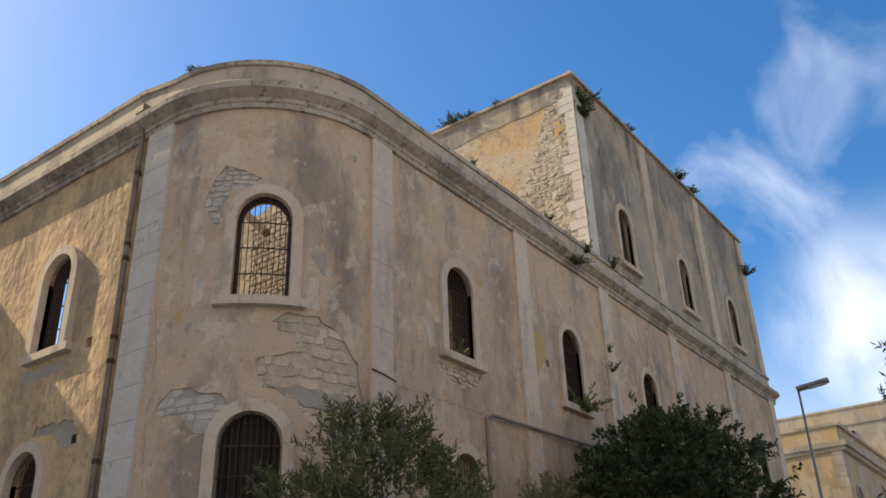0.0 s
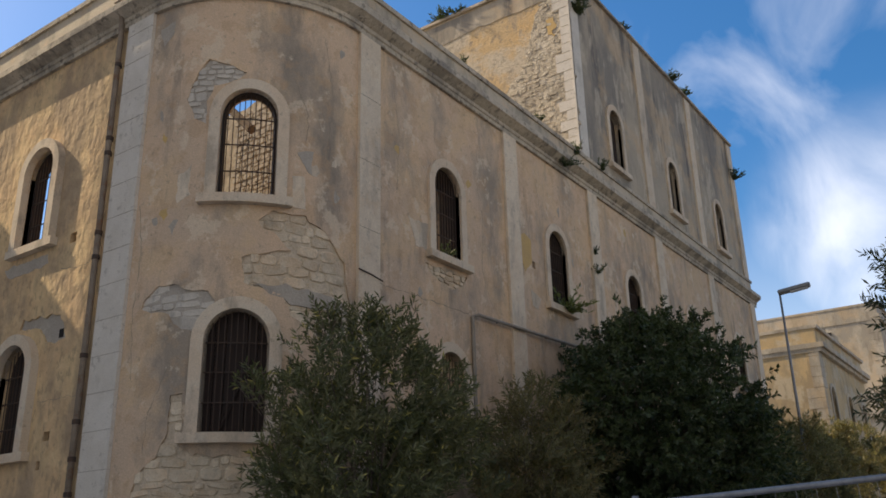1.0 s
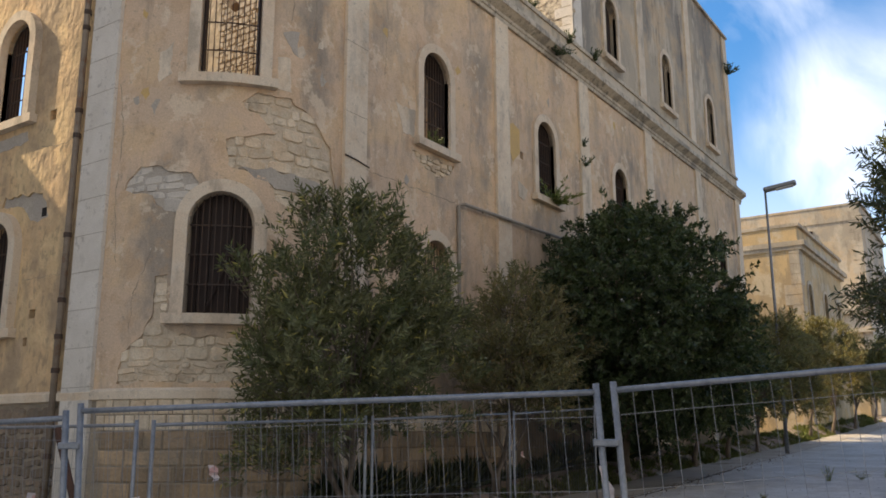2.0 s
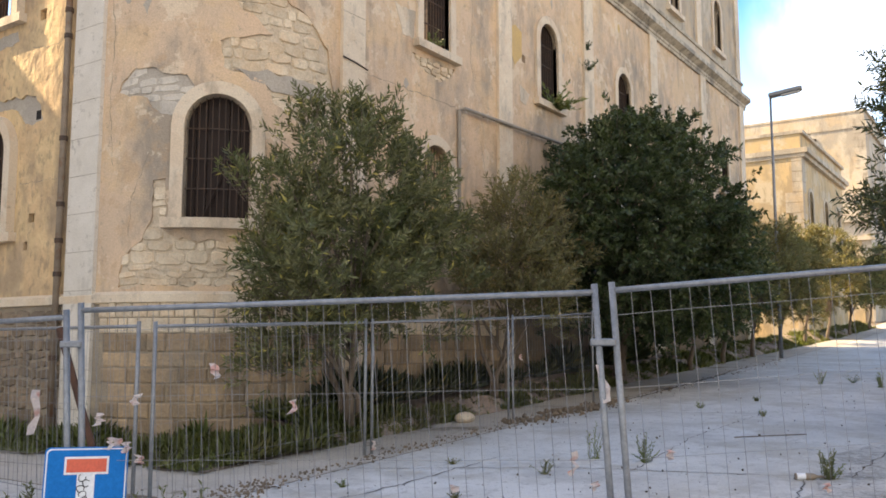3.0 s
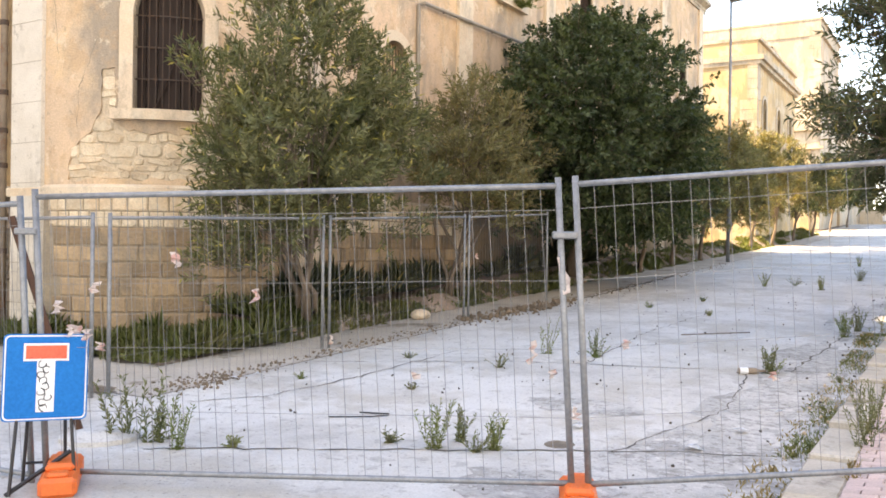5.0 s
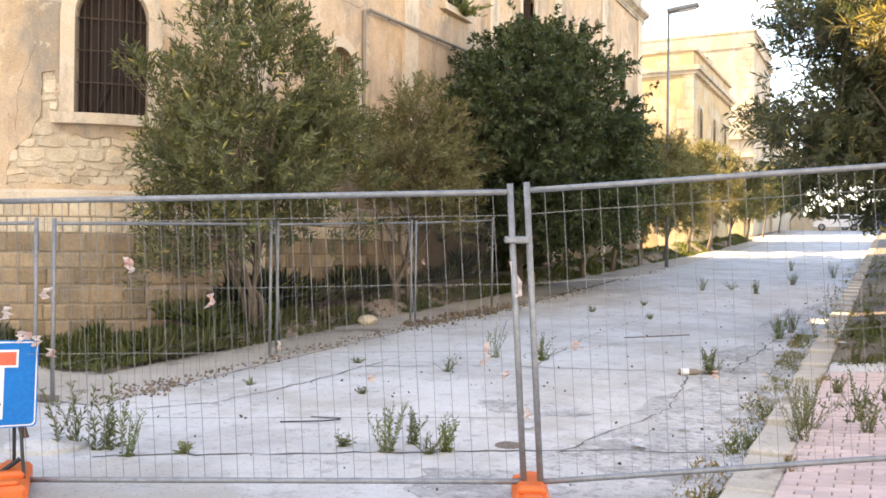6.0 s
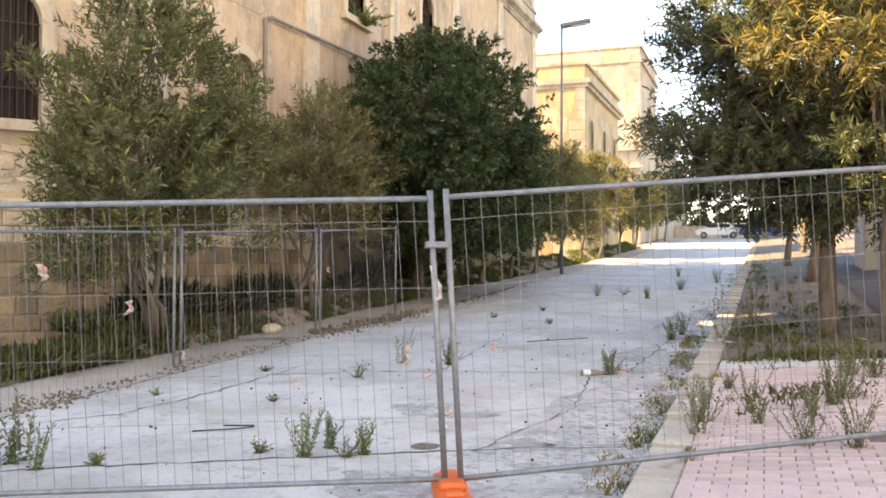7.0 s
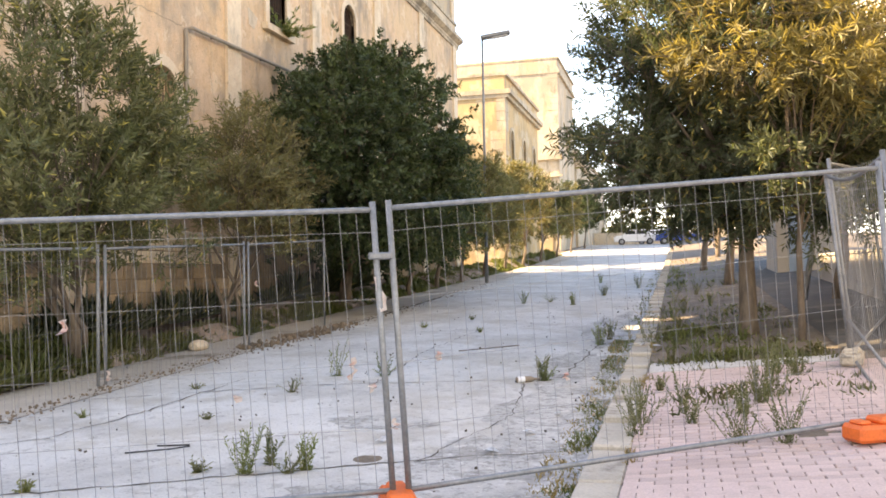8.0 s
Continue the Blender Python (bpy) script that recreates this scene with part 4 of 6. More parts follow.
# small flaked spots
for k in range(46):
    s = rng.choice((rng.uniform(0.3, 4.2), rng.uniform(5.0, 20)))
    z = rng.uniform(5.8, 11.2)
    if any(abs(s - c) < 0.85 and z0 - 0.3 < z < z0 + 2.4 for c, _ in UPPER for z0 in (3.4, 7.4)) or any(inside(grown(q, 0.3), s, z) for q, _ in PATCHES) or any(a - 0.25 < s < b + 0.25 for a, b in PILASTERS):
        continue
    q = [(s + rng.uniform(0.03, 0.12) * math.cos(a), z + rng.uniform(0.04, 0.16) * math.sin(a)) for a in [i * 1.05 for i in range(6)]]
    part("flaked_spot", slab([ragged(q, 0.03, 0.04, k)], -0.01, 0.003, face, 0.13), rng.choice((STONE, GREY_PLASTER, OCHRE_BARE, GREY_PLASTER)), corner_wall if s < ARC else street_wall)

# ---- site fences ----
def fence_panel(p, q, z0, z1, height=1.82, wires=32, levels=(0.22, 0.45, 0.68, 0.92), label="galvanised wire-mesh fence panel on plastic feet", sag=0.0, group="temporary site fence", lean=(0, 0)):
    """A site fence panel from p to q in plan, whose lower rail lies at z0 and z1 above the level."""
    p, q = Vector((*p, z0)), Vector((*q, z1))
    tilt = Vector((*lean, 0))
    p, q = p + tilt, q + tilt
    fence = thing("site_fence", label, "fence", p, group)
    up = Vector((0, 0, height)) - tilt
    side = (q - p).normalized()
    for end in (p, q):
        bm = bmesh.new()
        tube(bm, [end - Vector((0, 0, 0.14)), end + up + Vector((0, 0, 0.05))], 0.021, 8)
        part("post", bm, STEEL, fence, smooth=True)
    for name, z in (("top_rail", height), ("bottom_rail", 0.0)):
        bm = bmesh.new()
        tube(bm, [p + up * (z / height) + (q - p) * k / 6 + Vector((0, 0, -sag * math.sin(math.pi * k / 6))) for k in range(7)], 0.018, 8)
        part(name, bm, STEEL, fence, smooth=True)
    for k in range(1, wires):
        base = p + (q - p) * k / wires
        kink = lambda f: side * 0.006 * noise.noise((base.x * 9 + f * 3, base.y * 9, f * 4)) + Vector((side.y, -side.x, 0)) * 0.008 * noise.noise((base.x * 7, f * 3, 3))
        bm = bmesh.new()
        tube(bm, [base + up * f + kink(f) for f in (0, 0.22, 0.45, 0.68, 0.92, 1)], 0.0018, 4, False)
        part("wire", bm, WIRE, fence)
    for f in levels:
        bm = bmesh.new()
        tube(bm, [p + up * f + (q - p) * k / 8 + Vector((0, 0, 0.008 * noise.noise((k * 1.7, f * 9, p.x)))) for k in range(9)], 0.0018, 4, False)
        part("cross_wire", bm, WIRE, fence)
    return fence


POST_A, POST_B, POST_C = (-5.27, 3.55), (-2.14, 4.91), (1.01, 6.53)
fence_panel((-8.72, 3.30), (-5.35, 3.50), -0.02, 0.06, 1.735, lean=(0.10, 0.043))
middle_fence = fence_panel(POST_A, (-2.22, 4.87), 0.09, 0.17, 1.75, lean=(0.10, 0.043))
fence_panel((-2.13, 4.915), POST_C, 0.17, 0.45, 1.76, lean=(0.10, 0.043))
# the second row, along the building's foot
F2 = [(-7.48, 5.77), (-7.49, 9.28), (-7.28, 12.72), (-7.15, 15.74)]
tops = [1.80, 1.91, 2.05, 2.21]
for (p, q), a, b in zip(zip(F2, F2[1:]), tops, tops[1:]):
    d = (Vector(q) - Vector(p)).normalized() * 0.07
    fence_panel(Vector(p) + d, Vector(q) - d, a - 1.80, b - 1.80, 1.80, label="older wire-mesh fence panel along the grass strip", group="fence along the building")
fence_panel((-10.93, 5.92), (-7.56, 5.70), 0.0, 0.0, 1.80, label="older wire-mesh fence panel along the grass strip", group="fence along the building")
# panels leading away beside the pavement
side_fence = fence_panel((1.15, 9.69), (1.06, 6.62), 0.58, 0.40, 1.9, label="wire-mesh fence panel beside the overgrown pavement", group="fence on the pavement", sag=0.10, lean=(0.2, 0.0))
fence_panel((1.19, 9.77), (2.2, 13.0), 0.62, 0.85, 2.0, lean=(0.2, 0.0), label="wire-mesh fence panel beside the overgrown pavement", group="fence on the pavement")


fence_panel((1.75, 14.3), (2.25, 17.4), 0.72, 0.86, 1.85, label="loose wire-mesh panel leaning by the garden wall", group="fence on the pavement", wires=40, lean=(-0.35, 0.05))


bm = bmesh.new()
tube(bm, [(1.33, 9.66, 0.95), (1.62, 9.0, 0.40)], 0.017, 8)
part("brace", bm, STEEL, side_fence, smooth=True)


def clip(at, fence):
    bm = bmesh.new()
    box(bm, -0.075, 0.075, -0.03, 0.03, -0.022, 0.022, Matrix.Translation(at) @ pose(0, 0, 0, 0, 0, 24), 0.008)
    part("clip", bm, STEEL, fence)


clip((-2.18, 4.89, 1.63), middle_fence)
clip((-5.31, 3.525, 1.62), middle_fence)


def fence_foot(at, turn, mat=ORANGE, label="orange plastic fence foot block, scuffed"):
    foot = thing("ballast_block", label, "ballast block", (0, 0, 0), "fence ballast")
    bm = bmesh.new()
    box(bm, -0.34, 0.34, -0.11, 0.11, 0, 0.12, None, 0.025)
    part("block", bm, mat, foot)
    bm = bmesh.new()
    box(bm, -0.16, 0.16, -0.085, 0.085, 0.11, 0.165, None, 0.02)
    part("socket", bm, mat, foot)
    for x in (-0.26, 0.26):
        bm = bmesh.new()
        box(bm, x - 0.05, x + 0.05, -0.06, 0.06, 0.115, 0.145, None, 0.012)
        part("grip", bm, mat, foot)
    foot.matrix_basis = pose(*at, 0, 0, turn)
    return foot


fence_foot((-2.09, 4.93, 0.012), 114)
fence_foot((-5.06, 3.62, 0.012), 140)
fence_foot((1.02, 6.40, pave_z(1.02, 6.4)), 30)
fence_foot((1.36, 9.73, pave_z(1.36, 9.73)), 78, CORNICE, "grey concrete fence foot block")

# torn strips of barrier tape on the wire
def tape_strip(at, length, seed, sway=0.3):
    r = random.Random(seed)
    bm = bmesh.new()
    a = Vector(at)
    d = Vector((r.uniform(-sway, sway), r.uniform(-sway, sway), -1)).normalized()
    prev = None
    for k in range(6):
        w = Vector((0.5, 0.8, r.uniform(-0.3, 0.3))).normalized() * r.uniform(0.012, 0.032)
        c = a + d * length * k / 5 + Vector((r.uniform(-1, 1), r.uniform(-1, 1), 0)) * 0.018
        ring = [bm.verts.new(c - w), bm.verts.new(c + w)]
        if prev:
            bm.faces.new((prev[0], prev[1], ring[1], ring[0]))
        prev = ring
    bmesh.ops.solidify(bm, geom=bm.faces[:], thickness=0.002)
    tagged(part("tape_strip", bm, TAPE), "torn red and white barrier tape tied to the fence", "tape", "scraps of tape")


for i, (at, l) in enumerate((((-2.2, 4.86, 1.50), 0.22), ((-2.22, 4.86, 0.84), 0.06), ((-2.12, 4.9, 0.62), 0.08), ((-5.6, 3.48, 1.32), 0.30), ((-5.1, 3.62, 1.18), 0.08), ((-4.9, 3.72, 1.30), 0.07),
                             ((-4.4, 3.92, 1.50), 0.10), ((-3.9, 4.14, 1.28), 0.09), ((-4.85, 3.74, 0.92), 0.06), ((-7.4, 9.30, 0.35), 0.12), ((-7.25, 13.0, 1.45), 0.10), ((-2.35, 4.83, 1.0), 0.14), ((-1.85, 5.06, 1.02), 0.06),
                             ((-1.1, 5.45, 0.85), 0.05), ((-4.98, 3.67, 1.02), 0.10), ((-5.03, 3.64, 1.03), 0.08), ((-4.93, 3.70, 1.0), 0.07), ((-3.0, 4.55, 0.8), 0.05))):
    tape_strip(at, l, i)

# ---- road sign on its trestle ----
sign = thing("road_sign", "blue dead-end traffic sign on a black steel trestle", "sign", (0, 0, 0))
SW, SH = 0.49, 0.54


def plate(x0, x1, z0, z1, y0, y1, bevel=0.0, corner=0.0):
    bm = bmesh.new()
    if corner:
        pts = []
        for cx, cz, a0 in ((x1 - corner, z1 - corner, 0), (x0 + corner, z1 - corner, 90), (x0 + corner, z0 + corner, 180), (x1 - corner, z0 + corner, 270)):
            pts += [(cx + corner * math.cos(radians(a0 + k * 22.5)), cz + corner * math.sin(radians(a0 + k * 22.5))) for k in range(5)]
        f = [bm.verts.new((x, y0, z)) for x, z in pts]
        b = [bm.verts.new((x, y1, z)) for x, z in pts]
        bm.faces.new(f[::-1])
        bm.faces.new(b)
        for k in range(len(f)):
            bm.faces.new((f[k], f[(k + 1) % len(f)], b[(k + 1) % len(f)], b[k]))
        bmesh.ops.recalc_face_normals(bm, faces=bm.faces[:])
    else:
        box(bm, x0, x1, y0, y1, z0, z1, None, bevel)
    return bm


panel = part("panel", plate(-SW / 2, SW / 2, 0, SH, 0, 0.02, 0, 0.03), BLUE, sign)
part("white_border", plate(-SW / 2 + 0.008, SW / 2 - 0.008, 0.008, SH - 0.008, -0.003, 0.001, 0, 0.03), WHITE, panel)
part("blue_field", plate(-SW / 2 + 0.017, SW / 2 - 0.017, 0.017, SH - 0.017, -0.006, 0.0, 0, 0.025), BLUE, panel)
part("white_stem", plate(-0.052, 0.052, 0.055, 0.40, -0.009, 0.0), WHITE, panel)
part("white_bar_edge", plate(-0.13, 0.13, 0.372, 0.482, -0.0095, 0.0), WHITE, panel)
part("red_bar", plate(-0.117, 0.117, 0.386, 0.468, -0.0125, 0.0), RED, panel)
bm = bmesh.new()
r2 = random.Random(7)
for k in range(9):
    cx, cz = r2.uniform(-0.03, 0.03), 0.08 + k * 0.034
    tube(bm, [(cx + (0.022 + 0.008 * math.sin(k + a)) * math.cos(a), -0.0115, cz + 0.022 * math.sin(a)) for a in [k + i * 0.7 for i in range(8)]], 0.0032, 4)
part("scrawl", bm, BLACK, panel, "black marker scrawl")
for x0, x1, y0, y1 in ((-0.15, -0.18, 0.03, -0.10), (-0.09, -0.11, 0.05, 0.16), (0.15, 0.19, 0.03, -0.10), (0.12, 0.14, 0.05, 0.16)):
    bm = bmesh.new()
    tube(bm, [(x0, y0, 0.1), (x1, y1, -0.435)], 0.011, 6)
    part("leg", bm, BLACK, sign)
bm = bmesh.new()
tube(bm, [(-0.115, 0.155, -0.28), (0.14, 0.155, -0.28)], 0.009, 6)
part("stretcher", bm, BLACK, sign)
bm = bmesh.new()
tube(bm, [(-0.2, -0.08, -0.43), (0.16, 0.03, -0.2)], 0.016, 6)
part("brace", bm, BLACK, sign)
sign.matrix_basis = pose(-5.075, 3.50, 0.435, -4, 1.5, 56)

# rusty post on a concrete disc, behind the fence
bollard = thing("leaning_post", "rusty brown steel post leaning in a concrete disc foot", "post", (-6.0, 4.5, 0))
bm = bmesh.new()
tube(bm, [(-6.15, 4.55, 0.05), (-6.7, 4.30, 1.75)], 0.03, 8)
part("post", bm, material("rust", (0.10, 0.045, 0.025), (0.055, 0.028, 0.018), scale=8.0, bump=0.4), bollard)
bm = bmesh.new()
tube(bm, [(-5.95, 4.58, 0.01), (-5.95, 4.58, 0.05), (-5.95, 4.58, 0.09)], [0.30, 0.30, 0.12], 20)
part("disc_foot", bm, CONCRETE, bollard)

# ---- street lamp ----
lamp = thing("street_lamp", "tall grey steel street lamp with a flat head", "street lamp", (-7.2, 30.9, ground_z(30.9)))
bm = bmesh.new()
tube(bm, [(-7.2, 30.9, ground_z(30.9) - 0.1), (-7.2, 30.9, 6), (-7.2, 30.9, 10.15)], [0.065, 0.05, 0.036], 10)
part("pole", bm, STEEL, lamp, smooth=True)
bm = bmesh.new()
box(bm, -0.15, 0.95, -0.16, 0.16, -0.06, 0.09, pose(-7.1, 30.9, 10.2, 0, -8, 8), 0.04)
part("lamp_head", bm, STEEL, lamp)
bm = bmesh.new()
box(bm, 0.25, 0.85, -0.12, 0.12, -0.09, -0.05, pose(-7.1, 30.9, 10.2, 0, -8, 8), 0.015)
part("lamp_glass", bm, WHITE, lamp)

# ---- buildings further up the street ----
def facade_box(name, label, x0, x1, y0, y1, z1, mat, cornice_out=0.35, windows=(), rows=(), quoin=True):
    """A long old building: walls, cornice, coping, corner stones and deep arched windows on the street side."""
    z0 = ground_z(y0) - 0.5
    b = thing(name, label, "building", (x1, y0, z0 + 0.5))

    def side(s, z, out=0.0):
        return Vector((x1 + out, y0 + s, z))
    hs = [arch(c, 0.5, zb, zb + 2.1) for c in windows for zb in rows]
    part("street_wall", slab([rect(0, y1 - y0, z0, z1)] + hs, -0.6, 0, side), mat, b)
    for part_name, q in (("end_wall", (x0, x1 - 0.601, y0, y0 + 0.6)), ("end_wall", (x0, x1 - 0.601, y1 - 0.6, y1)), ("back_wall", (x0, x0 + 0.5, y0 + 0.601, y1 - 0.601))):
        bm = bmesh.new()
        box(bm, *q, z0, z1)
        part(part_name, bm, mat, b)
    bm = bmesh.new()
    box(bm, x0 + 0.501, x1 - 0.601, y0 + 0.601, y1 - 0.601, z1 - 0.5, z1 - 0.2)
    part("flat_roof", bm, CORNICE, b)
    bm = bmesh.new()
    for lo, hi, out in ((-1.2, -1.0, 0.2), (-0.999, -0.75, cornice_out), (0.0, 0.16, 0.15)):
        box(bm, x0 - out, x1 + out, y0 - out * 0.3, y1 + out, z1 + lo, z1 + hi)
    part("cornice", bm, FAR_STONE, b)
    for c in windows:
        for zb in rows:
            w = part("window", slab([[(c - 0.5, zb), (c - 0.68, zb)] + [(c + 0.68 * math.cos(a), zb + 1.6 + 0.68 * math.sin(a)) for a in [math.pi * (1 - k / 10) for k in range(11)]] + [(c + 0.68, zb), (c + 0.5, zb)]
                                     + [(c + 0.5 * math.cos(a), zb + 1.6 + 0.5 * math.sin(a)) for a in [math.pi * k / 10 for k in range(11)]]], -0.05, 0.06, side), FAR_STONE, b)
            part("shutter", slab([rect(c - 0.55, c + 0.55, zb - 0.05, zb + 2.2)], -0.5, -0.45, side), DARK_WOOD_AND_SHADE, w)
    if quoin:
        z = z0 + 0.6
        while z < z1 - 1.3:
            w = rng.choice((0.45, 0.8))
            bm = bmesh.new()
            box(bm, x1 - w, x1 + 0.04, y0 - 0.04, y0 + (1.2 - w), z, z + 0.5)
            part("quoin", bm, FAR_STONE, b)
            z += 0.52
    return b


facade_box("ochre_building", "sunlit yellow ochre building with pale corner stones", -20, -9.2, 45.3, 56.5, 12.1, FAR_YELLOW, 0.35, (1.9, 5.8, 9.4), (7.3,))
far = facade_box("far_building", "tall pale limestone building with an ochre base", -24, -9.6, 70.0, 81.0, 18.9, FAR_STONE, 0.12, (5.5,), (12.0,))
bm = bmesh.new()
box(bm, -14.1, -13.0, 69.9, 70.05, 15.5, 17.2)
part("window", bm, DARK_WOOD_AND_SHADE, far)
bm = bmesh.new()
box(bm, -24.2, -9.3, 69.7, 70.0, 10.6, 11.0)
box(bm, -24.2, -9.3, 69.75, 70.0, 9.2, 9.4)
part("band", bm, FAR_STONE, far)
bm = bmesh.new()
box(bm, -24, -10.2, 69.9, 69.995, 3, 9.19)
part("ochre_base", bm, FAR_YELLOW, far)
facade_box("long_wing", "long pale wing with a heavy cornice", -24, -9.4, 81.1, 112, 12.8, FAR_STONE, 0.4, (4, 9, 14, 19), (7.5,), quoin=False)

# ---- house and shed by the pavement ----
house = thing("corner_house", "cream plastered house with a projecting upper floor", "house", (4.0, 18, pave_z(4, 18)))
bm = bmesh.new()
box(bm, 4.0, 12, 10.0, 23.2, 6.3, 11)
part("upper_floor", bm, HOUSE_PAINT, house)
bm = bmesh.new()
box(bm, 4.8, 11.9, 10.0, 23.0, 0.2, 6.29)
part("ground_floor", bm, HOUSE_PAINT, house)
for y in (12, 16, 20.6):
    bm = bmesh.new()
    box(bm, 3.96, 4.1, y, y + 1.1, 7.6, 9.4, None, 0.02)
    w = part("window", bm, WHITE, house)
    bm = bmesh.new()
    box(bm, 3.94, 4.0, y + 0.1, y + 1.0, 7.7, 9.3)
    part("pane", bm, BLACK, w)
for y, zb in ((14.5, 1.0), (19.0, 1.2)):
    bm = bmesh.new()
    box(bm, 4.74, 4.9, y, y + 1.5, zb, zb + 2.3, None, 0.02)
    part("door", bm, WHITE, house, "white panel door")
bm = bmesh.new()
box(bm, 3.0, 3.18, 11.0, 23.0, 0.3, 1.75, None, 0.02)
box(bm, 2.98, 3.22, 11.0, 23.0, 1.752, 1.83, None, 0.02)
tagged(part("garden_wall", bm, PALE_PATH), "low grey plastered wall in front of the house", "wall", kind="structure")
shed = thing("white_shed", "small white metal shed with a blue door", "shed", (3.2, 28, pave_z(3.2, 28)))
bm = bmesh.new()
box(bm, 2.4, 4.0, 27, 30, 1.0, 3.75, None, 0.03)
part("body", bm, HOUSE_PAINT, shed)
bm = bmesh.new()
box(bm, 2.75, 3.35, 26.95, 27.02, 1.2, 3.5, None, 0.01)
part("door", bm, PALE_BLUE, shed, "pale blue door")
bm = bmesh.new()
box(bm, 2.3, 4.1, 26.9, 30.1, 3.76, 3.86, None, 0.02)
part("roof", bm, WHITE, shed)

# ---- parked cars at the end of the street ----
def car(at, turn, mat, label):
    c = thing("car", label, "car", (0, 0, 0), "parked cars")
    prof = [(-2.0, 0.32), (-2.05, 0.62), (-1.85, 0.86), (-1.2, 0.93), (-0.55, 1.42), (0.9, 1.45), (1.55, 0.98), (2.0, 0.9), (2.05, 0.35)]
    bm = bmesh.new()
    rings = []
    for y, k in ((-0.80, 0.94), (-0.72, 1.0), (0.72, 1.0), (0.80, 0.94)):
        rings.append([bm.verts.new((x * k, y * (1 if z < 1.0 else 0.86), z)) for x, z in prof])
    for a, b in zip(rings, rings[1:]):
        for k in range(len(prof)):
            n = (k + 1) % len(prof)
            bm.faces.new((a[k], a[n], b[n], b[k]))
    bm.faces.new(rings[0][::-1])
    bm.faces.new(rings[-1])
    bmesh.ops.recalc_face_normals(bm, faces=bm.faces[:])
    part("body", bm, mat, c)
    for y in (-0.795, 0.715):
        for x0, x1 in ((-0.95, -0.05), (0.05, 1.0)):
            bm = bmesh.new()
            box(bm, x0, x1, y, y + 0.08, 0.98, 1.34, None, 0.02)
            part("side_window", bm, BLACK, c)
    for x in (-1.3, 1.3):
        for y in (-0.82, 0.64):
            bm = bmesh.new()
            tube(bm, [(x, y, 0.31), (x, y + 0.18, 0.31)], 0.31, 14)
            w = part("wheel", bm, BLACK, c)
            bm = bmesh.new()
            tube(bm, [(x, y - 0.01, 0.31), (x, y + 0.19, 0.31)], 0.18, 10)
            part("rim", bm, STEEL, w)
    for y in (-0.55, 0.55):
        bm = bmesh.new()
        box(bm, -2.06, -1.95, y - 0.15, y + 0.15, 0.62, 0.76, None, 0.02)
        part("headlight", bm, WHITE, c)
    c.matrix_basis = pose(*at, 0, 0, turn)
    return c


CAR_WHITE = material("white_car_paint", (0.75, 0.76, 0.78), (0.7, 0.71, 0.73), scale=2.0, rough=0.25, bump=0.0)
CAR_BLUE = material("blue_car_paint", (0.02, 0.07, 0.33), (0.02, 0.06, 0.28), scale=2.0, rough=0.25, bump=0.0)
car((-4.3, 84, ground_z(84)), 4, CAR_WHITE, "white hatchback parked at the street's end")
car((-0.4, 83, ground_z(83)), 186, CAR_BLUE, "dark blue hatchback parked at the street's end")
car((-2.6, 88, ground_z(88)), 2, CAR_WHITE, "white hatchback parked at the street's end")
bm = bmesh.new()
box(bm, -9.3, 12, 96, 96.4, 3.5, 5.6)
tagged(part("end_wall", bm, FAR_STONE), "low pale wall closing the street", "wall", kind="structure")

# ---- trees and shrubs ----
def leaf_mesh(name, mat, parent, spots, length, width, curl=0.15, seed=0, sizes=None):
    """Many single leaves at (place, direction) pairs, each a folded blade."""
    r = np.random.default_rng(seed)
    p = np.array([s[0] for s in spots], dtype=float)
    d = np.array([s[1] for s in spots], dtype=float)
    d /= np.linalg.norm(d, axis=1)[:, None]
    n = len(p)
    side = np.cross(d, r.normal(size=(n, 3)))
    side /= np.linalg.norm(side, axis=1)[:, None]
    up = np.cross(side, d)
    ln = (length * r.uniform(0.65, 1.2, n))[:, None]
    if sizes is not None:
        ln *= np.array(sizes)[:, None]
    wd = (width * r.uniform(0.75, 1.2, n))[:, None]
    v = np.stack([p, p + d * ln * 0.45 + side * wd / 2 + up * wd * 0.2, p + d * ln - up * ln * curl, p + d * ln * 0.45 - side * wd / 2 + up * wd * 0.2], 1).reshape(-1, 3)
    f = np.arange(n * 4).reshape(n, 4)
    me = bpy.data.meshes.new(name)
    me.vertices.add(n * 4)
    me.vertices.foreach_set("co", v.ravel())
    tri = np.concatenate([f[:, [0, 1, 2]], f[:, [0, 2, 3]]])
    me.loops.add(len(tri) * 3)
    me.loops.foreach_set("vertex_index", tri.ravel())
    me.polygons.add(len(tri))
    me.polygons.foreach_set("loop_start", np.arange(len(tri)) * 3)
    me.update(calc_edges=True)
    me.materials.append(mat)
    ob = new(name, me)
    if parent:
        ob.parent = parent
        ob.matrix_parent_inverse = Matrix.Translation(parent.location).inverted() if parent.type == "EMPTY" else Matrix()
    return ob


